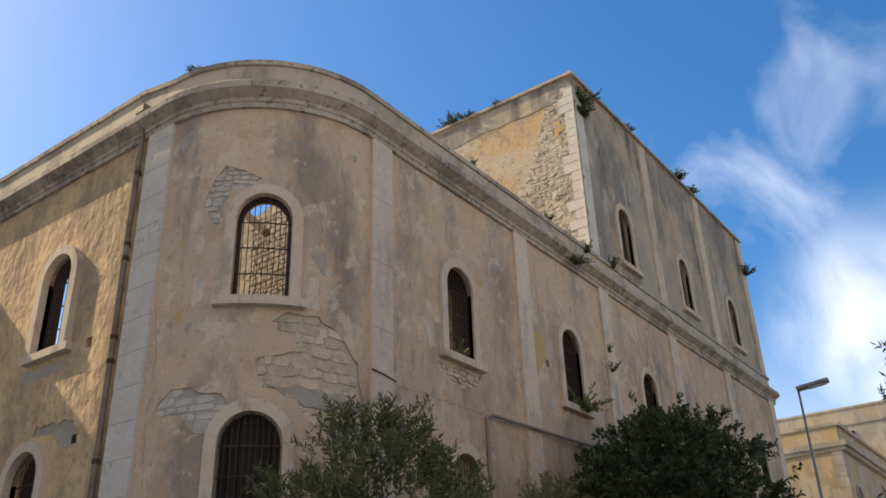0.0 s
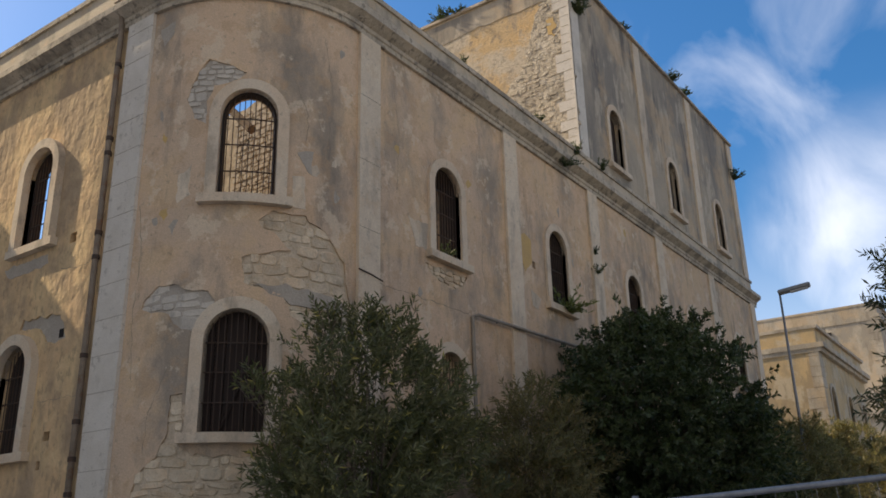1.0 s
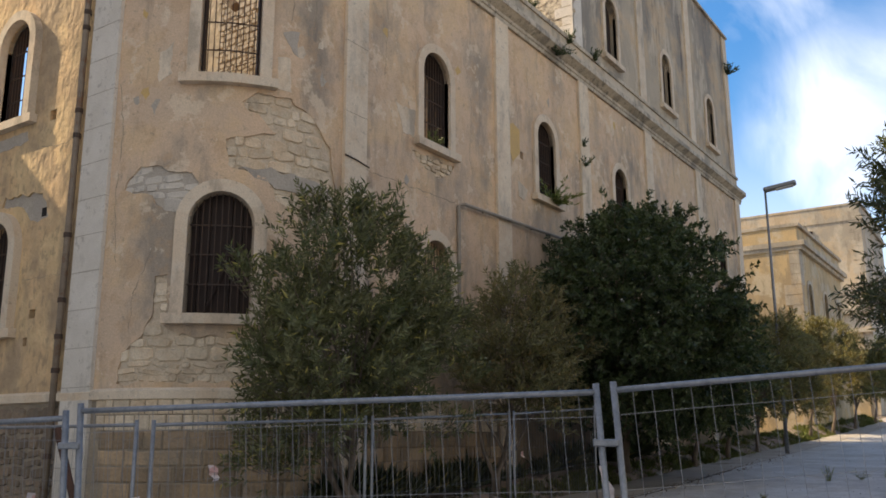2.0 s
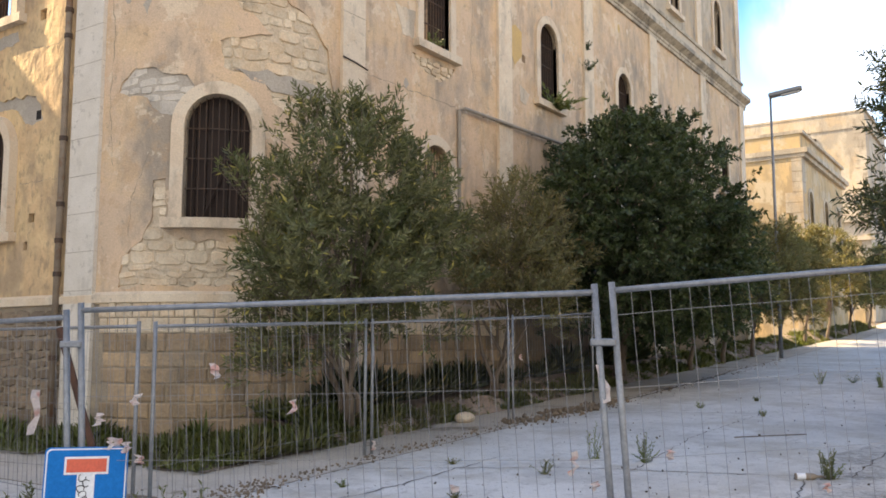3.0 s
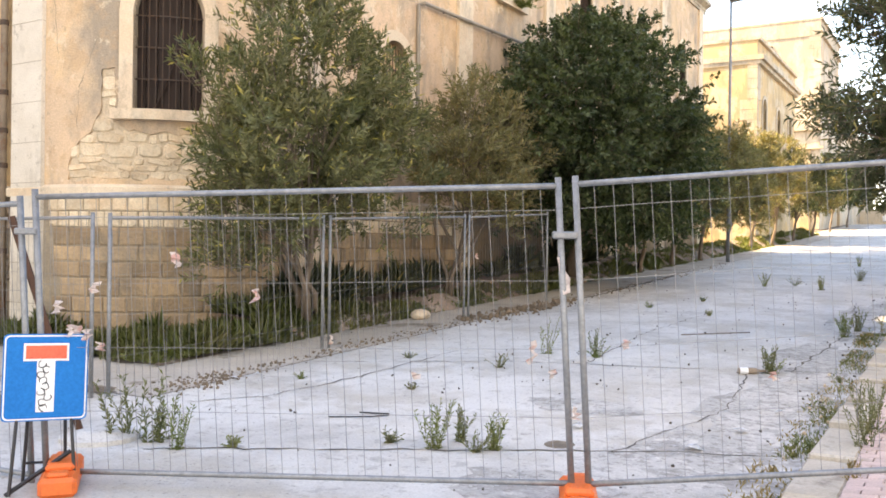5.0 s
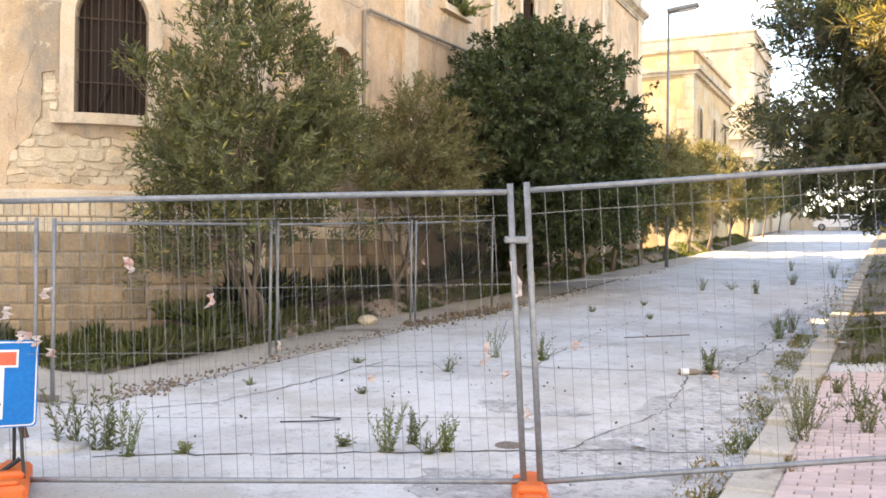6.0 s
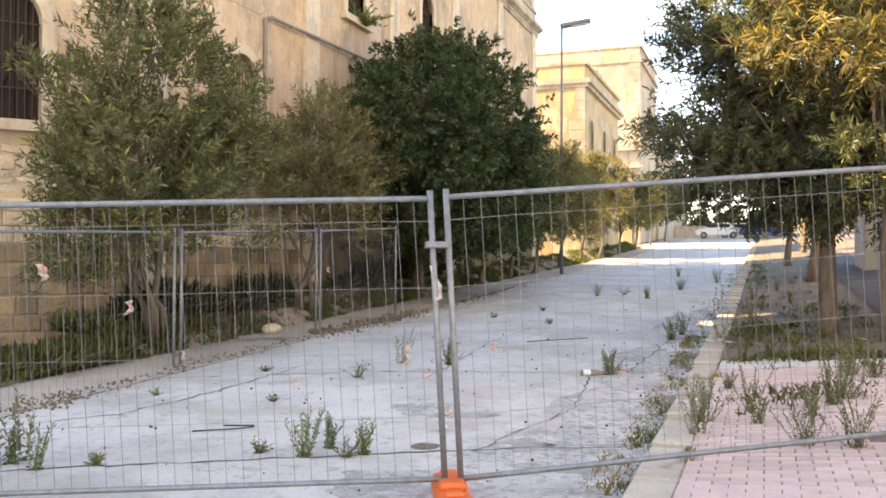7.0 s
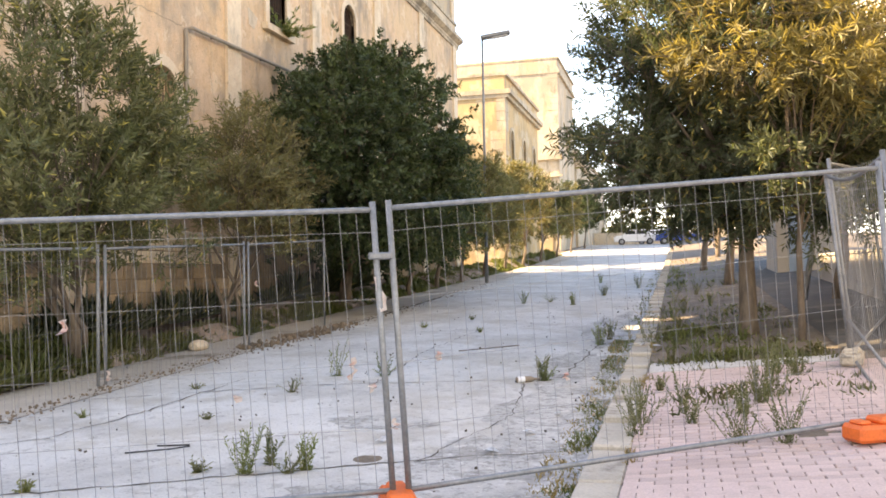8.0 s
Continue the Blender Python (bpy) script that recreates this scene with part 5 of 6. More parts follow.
def crown_shoots(lobes, count, r, gap=0.08, shell=0.55, upright=0.5, clump=0.3):
    """Places and directions of leafy shoots, gathered in tufts over a crown made of lobes (centre, radii)."""
    vol = [rx * ry * rz for _, (rx, ry, rz) in lobes]
    tufts = []
    while len(tufts) < max(12, count // 11):
        c, q = r.choices(lobes, vol)[0]
        u = Vector((r.gauss(0, 1), r.gauss(0, 1), r.gauss(0, 1))).normalized()
        k = r.uniform(shell, 1.0) ** 0.6
        bumpy = 1 + 0.30 * noise.noise(Vector(u) * 2.3 + Vector(c) * 3) + 0.12 * noise.noise(Vector(u) * 6 + Vector(c))
        p = Vector(c) + Vector((u.x * q[0], u.y * q[1], u.z * q[2])) * k * bumpy
        if noise.noise(p * 1.7 + Vector((5, 2, 9))) < -0.32 + gap:
            continue
        tufts.append((p, u, r.uniform(0.6, 1.3)))
    out = []
    for i in range(count):
        p, u, size = tufts[i % len(tufts)]
        off = Vector((r.gauss(0, 1), r.gauss(0, 1), r.gauss(0, 0.7)))
        d = (u * 0.8 + off * 0.45 + Vector((0, 0, upright))).normalized()
        out.append((p + off * clump * size * 0.55, d))
    return out


def tree(name, label, base, lobes, shoots, leaf, leaf_len, leaf_wid, trunk_r, bark, seed, per=20, stem=0.34, upright=0.5, gap=0.08, spread=0.75, group="", stems=1, trunk_top=None, shell=0.55, category="tree", clump=0.3):
    r = random.Random(seed)
    t = thing(name, label, category, base, group)
    base = Vector(base)
    mid = sum((Vector(c) for c, _ in lobes), Vector()) / len(lobes)
    top = Vector(trunk_top) if trunk_top else base + (mid - base) * 0.55
    for k in range(stems):
        bm = bmesh.new()
        off = Vector((r.uniform(-1, 1), r.uniform(-1, 1), 0)) * (0.18 if stems > 1 else 0)
        lean = Vector((r.uniform(-1, 1), r.uniform(-1, 1), 0)) * (0.5 if stems > 1 else 0.0)
        pts = [base + off - Vector((0, 0, 0.15)), base + off + Vector((0, 0, 0.25)), base + off + (top + lean - base) * 0.5 + Vector((r.uniform(-0.05, 0.05), r.uniform(-0.05, 0.05), 0)), top + lean]
        tube(bm, pts, [trunk_r * 1.35, trunk_r * 1.05, trunk_r * 0.85, trunk_r * 0.6], 10)
        part("trunk", bm, bark, t, smooth=True)
    sh = crown_shoots(lobes, shoots, r, gap, shell, upright, clump)
    for c, q in lobes:
        for _ in range(4):
            e = Vector(c) + Vector((r.uniform(-1, 1) * q[0], r.uniform(-1, 1) * q[1], r.uniform(-0.5, 0.8) * q[2])) * 0.75
            a = base + (top - base) * r.uniform(0.55, 1.0)
            m = a.lerp(e, 0.5) + Vector((r.uniform(-0.15, 0.15), r.uniform(-0.15, 0.15), 0.12))
            bm = bmesh.new()
            tube(bm, [a, m, e], [trunk_r * 0.45, trunk_r * 0.28, trunk_r * 0.1], 6, False)
            part("limb", bm, bark, t)
    bm = bmesh.new()
    for p, d in sh[:: 3]:
        tube(bm, [p - d * stem * 0.7 + Vector((0, 0, -0.05)), p + d * stem], 0.005, 3, False)
    tagged(part("twig_mass", bm, bark, t), kind="stuff")
    spots = []
    for p, d in sh:
        for k in range(per):
            a = Vector((r.gauss(0, 1), r.gauss(0, 1), r.gauss(0, 1)))
            a = (a - d * a.dot(d)).normalized()
            spots.append((p + d * stem * (k / per) , d * r.uniform(0.4, 0.9) + a * spread))
    leaf_mesh("crown", leaf, t, spots, leaf_len, leaf_wid, seed=seed)
    return t


BED = 0.36
tree("oleander", "large oleander shrub with narrow grey-green leaves in the wall bed", (-8.75, 10.4, ground_z(10.4) + BED),
     [((-8.2, 9.7, 3.9), (0.95, 1.3, 1.05)), ((-8.2, 8.45, 3.45), (0.75, 0.85, 0.85)), ((-8.3, 11.2, 3.6), (0.85, 1.2, 1.0)), ((-8.2, 9.7, 2.6), (1.1, 1.75, 1.2)), ((-8.3, 8.8, 1.6), (0.55, 0.8, 0.65)), ((-8.1, 11.0, 2.4), (0.8, 1.0, 0.9))],
     1750, OLEANDER, 0.135, 0.031, 0.045, PALE_BARK, 1, per=17, upright=0.9, stems=6, gap=0.17, group="shrubs along the wall", shell=0.35, category="shrub", clump=0.26)
tree("oleander", "smaller oleander shrub with browning leaves in the wall bed", (-8.7, 14.6, ground_z(14.6) + BED),
     [((-8.2, 14.8, 4.0), (0.85, 1.0, 0.95)), ((-8.2, 15.9, 3.5), (0.75, 0.9, 0.9)), ((-8.2, 14.9, 2.7), (0.9, 1.6, 0.9)), ((-8.2, 13.7, 3.3), (0.7, 0.7, 0.8))],
     1050, BROWN_LEAF, 0.13, 0.03, 0.04, PALE_BARK, 2, per=16, upright=0.9, stems=5, gap=0.17, group="shrubs along the wall", shell=0.3, category="shrub", clump=0.26)
tree("dark_evergreen", "dense dark evergreen tree with a round crown", (-8.5, 20.2, ground_z(20.2) + BED),
     [((-7.7, 19.8, 4.9), (2.1, 2.5, 2.0)), ((-7.6, 17.8, 4.0), (1.6, 1.7, 1.8)), ((-7.7, 21.7, 4.2), (1.8, 1.9, 1.9)), ((-7.4, 20.0, 3.0), (1.9, 2.5, 1.4)), ((-7.9, 19.9, 5.9), (1.3, 1.6, 1.0))],
     5200, DARK_LEAF, 0.125, 0.056, 0.14, BARK, 3, per=17, upright=-0.1, gap=-0.1, spread=0.9, group="trees along the wall", shell=0.75, clump=0.45, stem=0.26)
ROW = [(24.8, 4.5, OLEANDER), (28.0, 5.1, OLEANDER), (31.5, 5.3, BROWN_LEAF), (35.5, 5.2, BROWN_LEAF), (40.0, 5.5, BROWN_LEAF), (45.0, 5.4, BROWN_LEAF), (51.0, 5.4, OLEANDER), (58.0, 5.4, BROWN_LEAF), (66.0, 5.6, DARK_LEAF), (76.0, 6.0, DARK_LEAF)]
for i, (y, h, leaf) in enumerate(ROW):
    z = ground_z(y)
    tree("street_shrub", "olive-brown oleander in the row along the wall", (-8.3, y, z + 0.05),
         [((-8.0, y, z + h * 0.62), (1.35, 1.6, h * 0.30)), ((-7.9, y - 0.9, z + h * 0.5), (1.1, 1.0, h * 0.26)), ((-8.0, y + 1.0, z + h * 0.52), (1.1, 1.1, h * 0.3))],
         620, leaf, 0.20, 0.05, 0.07, PALE_BARK, 10 + i, per=15, upright=0.8, gap=0.08, group="shrubs along the wall", shell=0.5, category="shrub")
TY = 13.0
tree("street_tree", "broad grey-green tree with sunlit upper leaves, by the pavement", (0.57, TY, pave_z(0.57, TY)),
     [((0.5, 13.3, 4.2), (1.6, 1.8, 1.35)), ((-0.2, 13.0, 2.75), (1.2, 1.2, 0.6)), ((1.0, 12.8, 2.65), (1.3, 1.1, 0.65)), ((-0.5, 12.9, 3.7), (1.2, 1.3, 1.2)), ((1.9, 13.2, 3.4), (1.3, 1.4, 0.8)), ((0.5, 13.2, 5.9), (1.25, 1.5, 1.3)), ((-0.3, 13.4, 5.2), (1.1, 1.3, 1.2)), ((1.1, 13.4, 5.2), (0.9, 1.3, 1.1)), ((1.5, 12.4, 2.9), (1.7, 1.2, 0.6)), ((2.7, 13.6, 3.7), (1.3, 1.3, 1.0)), ((-1.0, 13.2, 3.3), (0.8, 1.0, 0.8))],
     4300, TREE_LEAF, 0.14, 0.028, 0.125, PALE_BARK, 30, per=20, upright=0.15, gap=0.06, spread=0.85, trunk_top=(0.62, TY + 0.1, 3.0), shell=0.4)
# added for the sunlit part of the crown; sun's gold is in the leaf colour
tree("acacia", "slender acacia with long leaves coloured gold for the low sun", (1.15, 11.9, pave_z(1.15, 11.9)),
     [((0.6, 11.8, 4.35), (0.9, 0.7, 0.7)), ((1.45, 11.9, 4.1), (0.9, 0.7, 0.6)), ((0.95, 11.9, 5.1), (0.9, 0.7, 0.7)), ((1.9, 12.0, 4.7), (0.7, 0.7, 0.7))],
     430, SUN_GOLD_LEAF, 0.20, 0.024, 0.045, BARK, 31, per=16, upright=-0.35, gap=0.1, spread=0.8, shell=0.3, clump=0.3)
# the first is added behind the street tree to shade the house
for i, (x, y, s) in enumerate(((2.5, 17.3, 0.85), (0.9, 24.0, 1.0), (0.5, 33.0, 1.1), (1.5, 45.0, 1.2), (2.0, 60.0, 1.5))):
    z = pave_z(x, y)
    tree("pavement_tree", "grey-green tree further along the pavement", (x, y, z),
         [((x, y, z + 4.0 * s), (1.9 * s, 2.0 * s, 1.3 * s)), ((x + 1.0, y + 0.5, z + 3.2 * s), (1.5 * s, 1.5 * s, 1.0 * s)), ((x - 0.4, y, z + 3.0 * s), (1.2 * s, 1.4 * s, 0.9 * s))],
         900, TREE_LEAF, 0.2, 0.05, 0.12, PALE_BARK, 40 + i, per=15, upright=0.15, gap=0.05, group="trees along the pavement", shell=0.45)
for i, x in enumerate((-9, -5.5, -2, 2, 6, 10)):
    tree("far_tree", "dark green tree beyond the end of the street", (x, 108 + 3 * (i % 2), 4), [((x, 108, 7.0), (2.6, 2.4, 2.0)), ((x + 1, 108, 5.6), (2.2, 2.2, 1.6))],
         260, OLEANDER, 0.45, 0.2, 0.2, BARK, 60 + i, per=12, group="trees beyond the street", gap=0.0)

# ---- weeds, grass and wall plants ----
def weed(at, height, seed, stems=7, leaf=WEED, per=16, spread=0.35, leaf_len=0.06, leaf_wid=0.018, name="weed", label="dusty green weed growing from a crack", category="weed", droop=0.0):
    r = random.Random(seed)
    t = thing(name, label, category, at, "weeds")
    bm = bmesh.new()
    spots = []
    for _ in range(stems):
        d = Vector((r.gauss(0, spread), r.gauss(0, spread), 1 - droop)).normalized()
        h = height * r.uniform(0.55, 1.0)
        a = Vector(at) + Vector((r.uniform(-1, 1), r.uniform(-1, 1), 0)) * height * 0.12
        b = a + d * h + Vector((0, 0, -droop * h * 0.5))
        for _ in range(4):
            spots.append((a, Vector((r.gauss(0, 1), r.gauss(0, 1), r.uniform(0.1, 0.7)))))
        tube(bm, [a - Vector((0, 0, 0.02)), a.lerp(b, 0.5) + Vector((r.gauss(0, 0.01), r.gauss(0, 0.01), 0)), b], 0.0025, 3, False)
        for k in range(per):
            f = (k + 1) / per
            spots.append((a.lerp(b, f), (d * 0.8 + Vector((r.gauss(0, 0.6), r.gauss(0, 0.6), r.gauss(0, 0.3))))))
    leaf_len = min(leaf_len, 0.015 + 0.2 * height) if height < 0.4 else leaf_len
    tagged(part("stem", bm, leaf, t), kind="stuff")
    tagged(leaf_mesh("leaves", leaf, t, spots, leaf_len, min(leaf_wid, leaf_len * 0.32), seed=seed), kind="stuff")


def on_road(x, y):
    return (x, y, ground_z(y) + 0.012)


def on_pave(x, y):
    return (x, y, pave_z(x, y) - 0.01)


r3 = random.Random(12)
ROAD_WEEDS = [(-3.62, 5.80, 0.36, 9), (-3.56, 6.1, 0.26, 5), (-3.22, 6.0, 0.28, 7), (-3.3, 5.85, 0.18, 6), (-5.18, 4.7, 0.34, 3), (-4.8, 9.15, 0.22, 6), (-4.72, 10.3, 0.45, 3), (-4.11, 10.36, 0.32, 5), (-4.05, 10.3, 0.2, 5),
              (-2.0, 10.15, 0.3, 9), (-1.95, 10.2, 0.22, 6), (-4.0, 5.75, 0.12, 6), (-4.9, 4.95, 0.10, 8), (-5.0, 7.6, 0.08, 4), (-6.4, 7.5, 0.08, 4), (-6.1, 9.2, 0.1, 4), (-1.6, 13.5, 0.35, 12), (-1.5, 14.2, 0.3, 9),
              (-2.9, 21.0, 0.3, 8), (-3.6, 22.0, 0.25, 8), (-4.2, 21.5, 0.3, 6), (-2.4, 24.0, 0.35, 9), (-3.0, 30.0, 0.3, 9), (-1.6, 27.0, 0.5, 10), (-5.2, 16.0, 0.12, 5), (-4.6, 17.5, 0.12, 5), (-3.9, 15.2, 0.1, 5)]
for i, (x, y, h, n) in enumerate(ROAD_WEEDS):
    weed(on_road(x, y), h * 1.1, 100 + i, n + 5, per=20 if h > 0.25 else 9, leaf_len=0.042, leaf_wid=0.012, spread=0.26 if h > 0.25 else 0.9, leaf=WEED if i % 2 else GRASS)
for i, (x, y, h) in enumerate(((-5.72, 4.72, 0.62), (-5.80, 4.62, 0.50), (-5.55, 4.85, 0.52), (-5.50, 4.72, 0.40), (-7.6, 4.3, 0.45), (-7.9, 4.5, 0.4), (-8.4, 4.7, 0.35), (-8.1, 4.9, 0.3))):
    weed(on_road(x, y), h, 150 + i, 4, per=26, spread=0.16, leaf_len=0.07, leaf_wid=0.016, label="upright leafy weed beside the fence")
KERB_WEEDS = [(-1.15, y + r3.uniform(-0.2, 0.2), r3.uniform(0.05, 0.18), r3.randint(3, 6)) for y in (5.5, 7.0, 8.1, 8.5, 9.9, 11.2, 11.6, 13.2, 13.7, 14.2, 15.4, 16.8, 18.4, 20.4, 22.6, 25, 28, 32)]
for i, (x, y, h, n) in enumerate(KERB_WEEDS):
    weed(on_road(x + r3.uniform(-0.12, 0.05), y), h, 200 + i, n, per=13, leaf_len=0.028, leaf_wid=0.007, spread=0.55, leaf=GRASS if i % 3 else DRY, label="yellowish weed in the gutter by the kerb")
PAVE_WEEDS = [(0.02, 6.45, 0.42, 11), (0.34, 6.4, 0.45, 11), (0.30, 7.9, 0.50, 16), (0.42, 8.2, 0.55, 16), (0.1, 7.5, 0.3, 6), (-0.35, 7.7, 0.42, 5), (-0.3, 7.2, 0.25, 5), (-0.60, 8.8, 0.2, 6), (0.55, 9.4, 0.45, 14), (0.75, 9.2, 0.3, 10),
              (-0.5, 10.8, 0.5, 14), (-0.2, 11.3, 0.45, 14), (0.1, 11.8, 0.5, 14), (0.45, 12.4, 0.4, 12), (-0.45, 12.0, 0.5, 14), (0.8, 11.0, 0.35, 10), (-0.6, 13.0, 0.5, 14), (-0.4, 14.2, 0.6, 14), (-0.5, 15.6, 0.6, 14),
              (-0.3, 17.0, 0.6, 14), (0.2, 18.0, 0.6, 14), (-0.5, 19.5, 0.7, 14), (0.0, 21.5, 0.7, 14), (-0.4, 24, 0.7, 14), (0.9, 14.5, 0.3, 10), (1.1, 10.5, 0.2, 8), (-0.75, 6.9, 0.5, 9), (-0.72, 7.3, 0.4, 9)]
for i, (x, y, h, n) in enumerate(PAVE_WEEDS):
    if y > 10.7:
        h, n = h * 0.55, n // 3
    weed(on_pave(x, y), h, 260 + i, n + 5, per=22, spread=0.3, leaf_len=0.034, leaf_wid=0.011, leaf=GRASS if i in (11, 12, 13, 18, 20) else WEED, label="bushy weed growing through the pavers")
weed(on_pave(-0.83, 12.8), 0.75, 300, 9, WEED, label="pale dry thistle at the kerb", spread=0.5)
# plants rooted in the building
for i, (s, z, o, h) in enumerate(((7.25, 7.50, -0.1, 0.42), (12.2, 7.45, 0.10, 1.0), (12.35, 7.40, 0.15, 0.7), (12.6, 11.55, 0.25, 0.55), (14.3, 8.95, 0.09, 0.45), (14.25, 9.5, 0.09, 0.25), (11.6, 12.5, 0.0, 0.3), (8.0, 12.5, 0.0, 0.25),
                                  (0.4, 12.5, -0.1, 0.35), (4.0, 12.5, -0.1, 0.2), (13.6, 12.3, 0.1, 0.4), (15.2, 12.4, 0.1, 0.4), (12.0, 3.6, 0.1, 0.4))):
    weed(face(s, z, o), h, 320 + i, 12, leaf=GRASS if i in (1, 2) else DARK_LEAF, per=18, spread=0.55, droop=0.55 if i in (1, 2, 3, 4) else 0.1, leaf_len=0.15 if i in (1, 2) else 0.09, leaf_wid=0.045 if i in (1, 2) else 0.03, name="wall_plant", label="green plant rooted in the old wall", category="plant")
for i, (x, y, z, h) in enumerate(((TOWER_X + 0.05, 21.5, 18.1, 0.75), (TOWER_X + 0.05, 21.4, 17.6, 0.5), (TOWER_X + 0.1, 36.4, 17.2, 0.7), (TOWER_X, 29.5, 19.0, 0.5), (TOWER_X, 25.2, 19.0, 0.35), (TOWER_X, 31.0, 19.0, 0.4), (-14.5, 21.0, 19.0, 0.6), (-13.8, 21.0, 19.0, 0.5), (-12.5, 21.0, 19.0, 0.3))):
    weed((x, y, z), h, 340 + i, 34, leaf=DARK_LEAF, per=20, spread=0.75, droop=0.35, name="wall_plant", label="dark plant rooted in the tower's coping", category="plant", leaf_len=0.13, leaf_wid=0.045)


def grass(name, label, spans, count, height, seed, leaf=GRASS, lift=0.0):
    r = random.Random(seed)
    spots, sizes = [], []
    while len(spots) < count:
        x0, x1, y0, y1 = r.choice(spans)
        x, y = r.uniform(x0, x1), r.uniform(y0, y1)
        k = noise.noise((x * 0.9, y * 0.9, seed))
        thick = 0.45 + k * 1.5 + 0.9 * noise.noise((x * 3.1, y * 3.1, 2))
        if r.random() > thick:
            continue
        spots.append(((x, y, lift(x, y)), (r.gauss(0, 0.6), r.gauss(0, 0.6), 1)))
        sizes.append(min(1.5, 0.35 + 0.8 * thick))
    tagged(leaf_mesh(name, leaf, None, spots, height, 0.005 + height * 0.02, 0.45, seed, sizes), label, "grass", kind="stuff")


def bed_z(x, y):
    return ground_z(y) + (0.38 if x < -9.0 else 0.38 * max(0.03, (-8.35 - x) / 0.65)) * 0.95 if y > 9.4 else ground_z(y) + 0.05


def verge_z(x, y):
    return pave_z(x, y) - 0.02 if x > -1.05 else ground_z(y)


grass("grass", "green grass and low weeds at the building's foot", [(-16, -12, 7.4, 8.3), (-12, -9.0, 7.4, 8.6), (-9.7, -8.4, 8.0, 9.6), (-10.6, -8.6, 7.5, 9.0)], 8500, 0.27, 5, GRASS, bed_z)
grass("grass", "short green grass in front of the plinth", [(-16, -9.0, 7.1, 8.3), (-10.6, -8.4, 7.2, 9.5), (-9.4, -8.3, 9.0, 11.5)], 20000, 0.14, 15, GRASS, bed_z)
grass("grass", "broad-leaved low weeds in the grass at the wall", [(-16, -9.0, 7.3, 8.3), (-9.8, -8.3, 8.0, 11.2), (-8.9, -8.35, 11, 30)], 9000, 0.13, 16, WEED, bed_z)
grass("grass", "patchy grass on the earth bed along the wall", [(-8.75, -8.3, 9.4, 18), (-8.9, -8.3, 18, 30), (-9.5, -8.2, 26, 60), (-9.5, -8.2, 26, 60)], 20000, 0.16, 6, GRASS, bed_z)
grass("tall_grass", "dark tall weeds against the plinth", [(-9.6, -9.1, 9.8, 14.5), (-9.6, -9.2, 14.5, 24)], 6500, 0.46, 7, TREE_LEAF, bed_z)
grass("verge_grass", "patches of weeds and grass on the pavement's bare earth", [(-0.75, 0.9, 10.4, 16), (-0.75, 0.4, 10.4, 14), (-0.75, 1.3, 14, 45), (-0.75, -0.2, 10.4, 40)], 1300, 0.12, 8, GRASS, verge_z)
grass("verge_grass", "low grey-green weeds on the pavement's bare earth", [(-0.75, 1.2, 10.4, 18), (-0.75, 1.3, 7.5, 11)], 1600, 0.10, 18, WEED, verge_z)
grass("kerb_grass", "low dry grass and weeds in the gutter along the kerb", [(-1.32, -1.06, 5.0, 9.5), (-1.38, -1.06, 8, 14), (-1.4, -1.06, 12, 40)], 2600, 0.042, 9, GRASS, lambda x, y: ground_z(y) + 0.012)
grass("kerb_grass", "dry straw-coloured grass in the gutter", [(-1.42, -1.06, 5.0, 14), (-0.80, -0.70, 6.0, 13)], 1500, 0.045, 19, DRY, lambda x, y: ground_z(y) + (0.012 if x < -1.05 else 0.13))

# ---- litter ----
def rubble_line(name, label, spans, count, size, seed, mat, lift=0.012):
    r = random.Random(seed)
    bm = bmesh.new()
    for _ in range(count):
        (x0, y0), (x1, y1), w = r.choice(spans)
        f = r.random()
        x, y = x0 + (x1 - x0) * f + r.gauss(0, w), y0 + (y1 - y0) * f + r.gauss(0, w)
        s = size * r.uniform(0.3, 1.0) ** 1.5
        m = Matrix.Translation((x, y, ground_z(y) + lift + s * 0.25)) @ Euler((r.uniform(0, 6), r.uniform(0, 6), r.uniform(0, 6))).to_matrix().to_4x4() @ Matrix.Diagonal((s, s * r.uniform(0.5, 0.9), s * r.uniform(0.4, 0.7), 1))
        made = bmesh.ops.create_icosphere(bm, subdivisions=1, radius=0.5, matrix=m)
        for v in made["verts"]:
            v.co += Vector((r.uniform(-1, 1), r.uniform(-1, 1), r.uniform(-1, 1))) * s * 0.08
    tagged(part(name, bm, mat), label, "rubble", kind="stuff")


rubble_line("rubble", "broken stones and dirt along the road's edge", [((-7.2, 6.4), (-7.3, 9.5), 0.10), ((-7.2, 6.3), (-7.25, 7.4), 0.18), ((-7.3, 9.5), (-7.2, 13.0), 0.13), ((-7.2, 12.5), (-6.9, 16.5), 0.2), ((-6.9, 16), (-7.0, 30), 0.2)], 1100, 0.06, 3, DARK_ASHLAR)
rubble_line("rubble", "small dark clods and leaves scattered on the road", [((-6, 5.5), (-2, 12), 1.6), ((-5, 10), (-2, 22), 1.5), ((-4, 20), (-3, 40), 1.5), ((-1.5, 6), (-1.4, 25), 0.35)], 520, 0.042, 4, CRACK)
rubble_line("rubble", "heap of brown broken stones by the fence end", [((-7.3, 12.6), (-7.0, 16.2), 0.2)], 170, 0.16, 5, DARK_ASHLAR)
rubble_line("rubble", "scattered pale chips along the kerb", [((-1.2, 5.5), (-1.15, 14), 0.10), ((-0.9, 11.5), (-0.8, 13.5), 0.12)], 160, 0.06, 6, RUBBLE)
bm = bmesh.new()
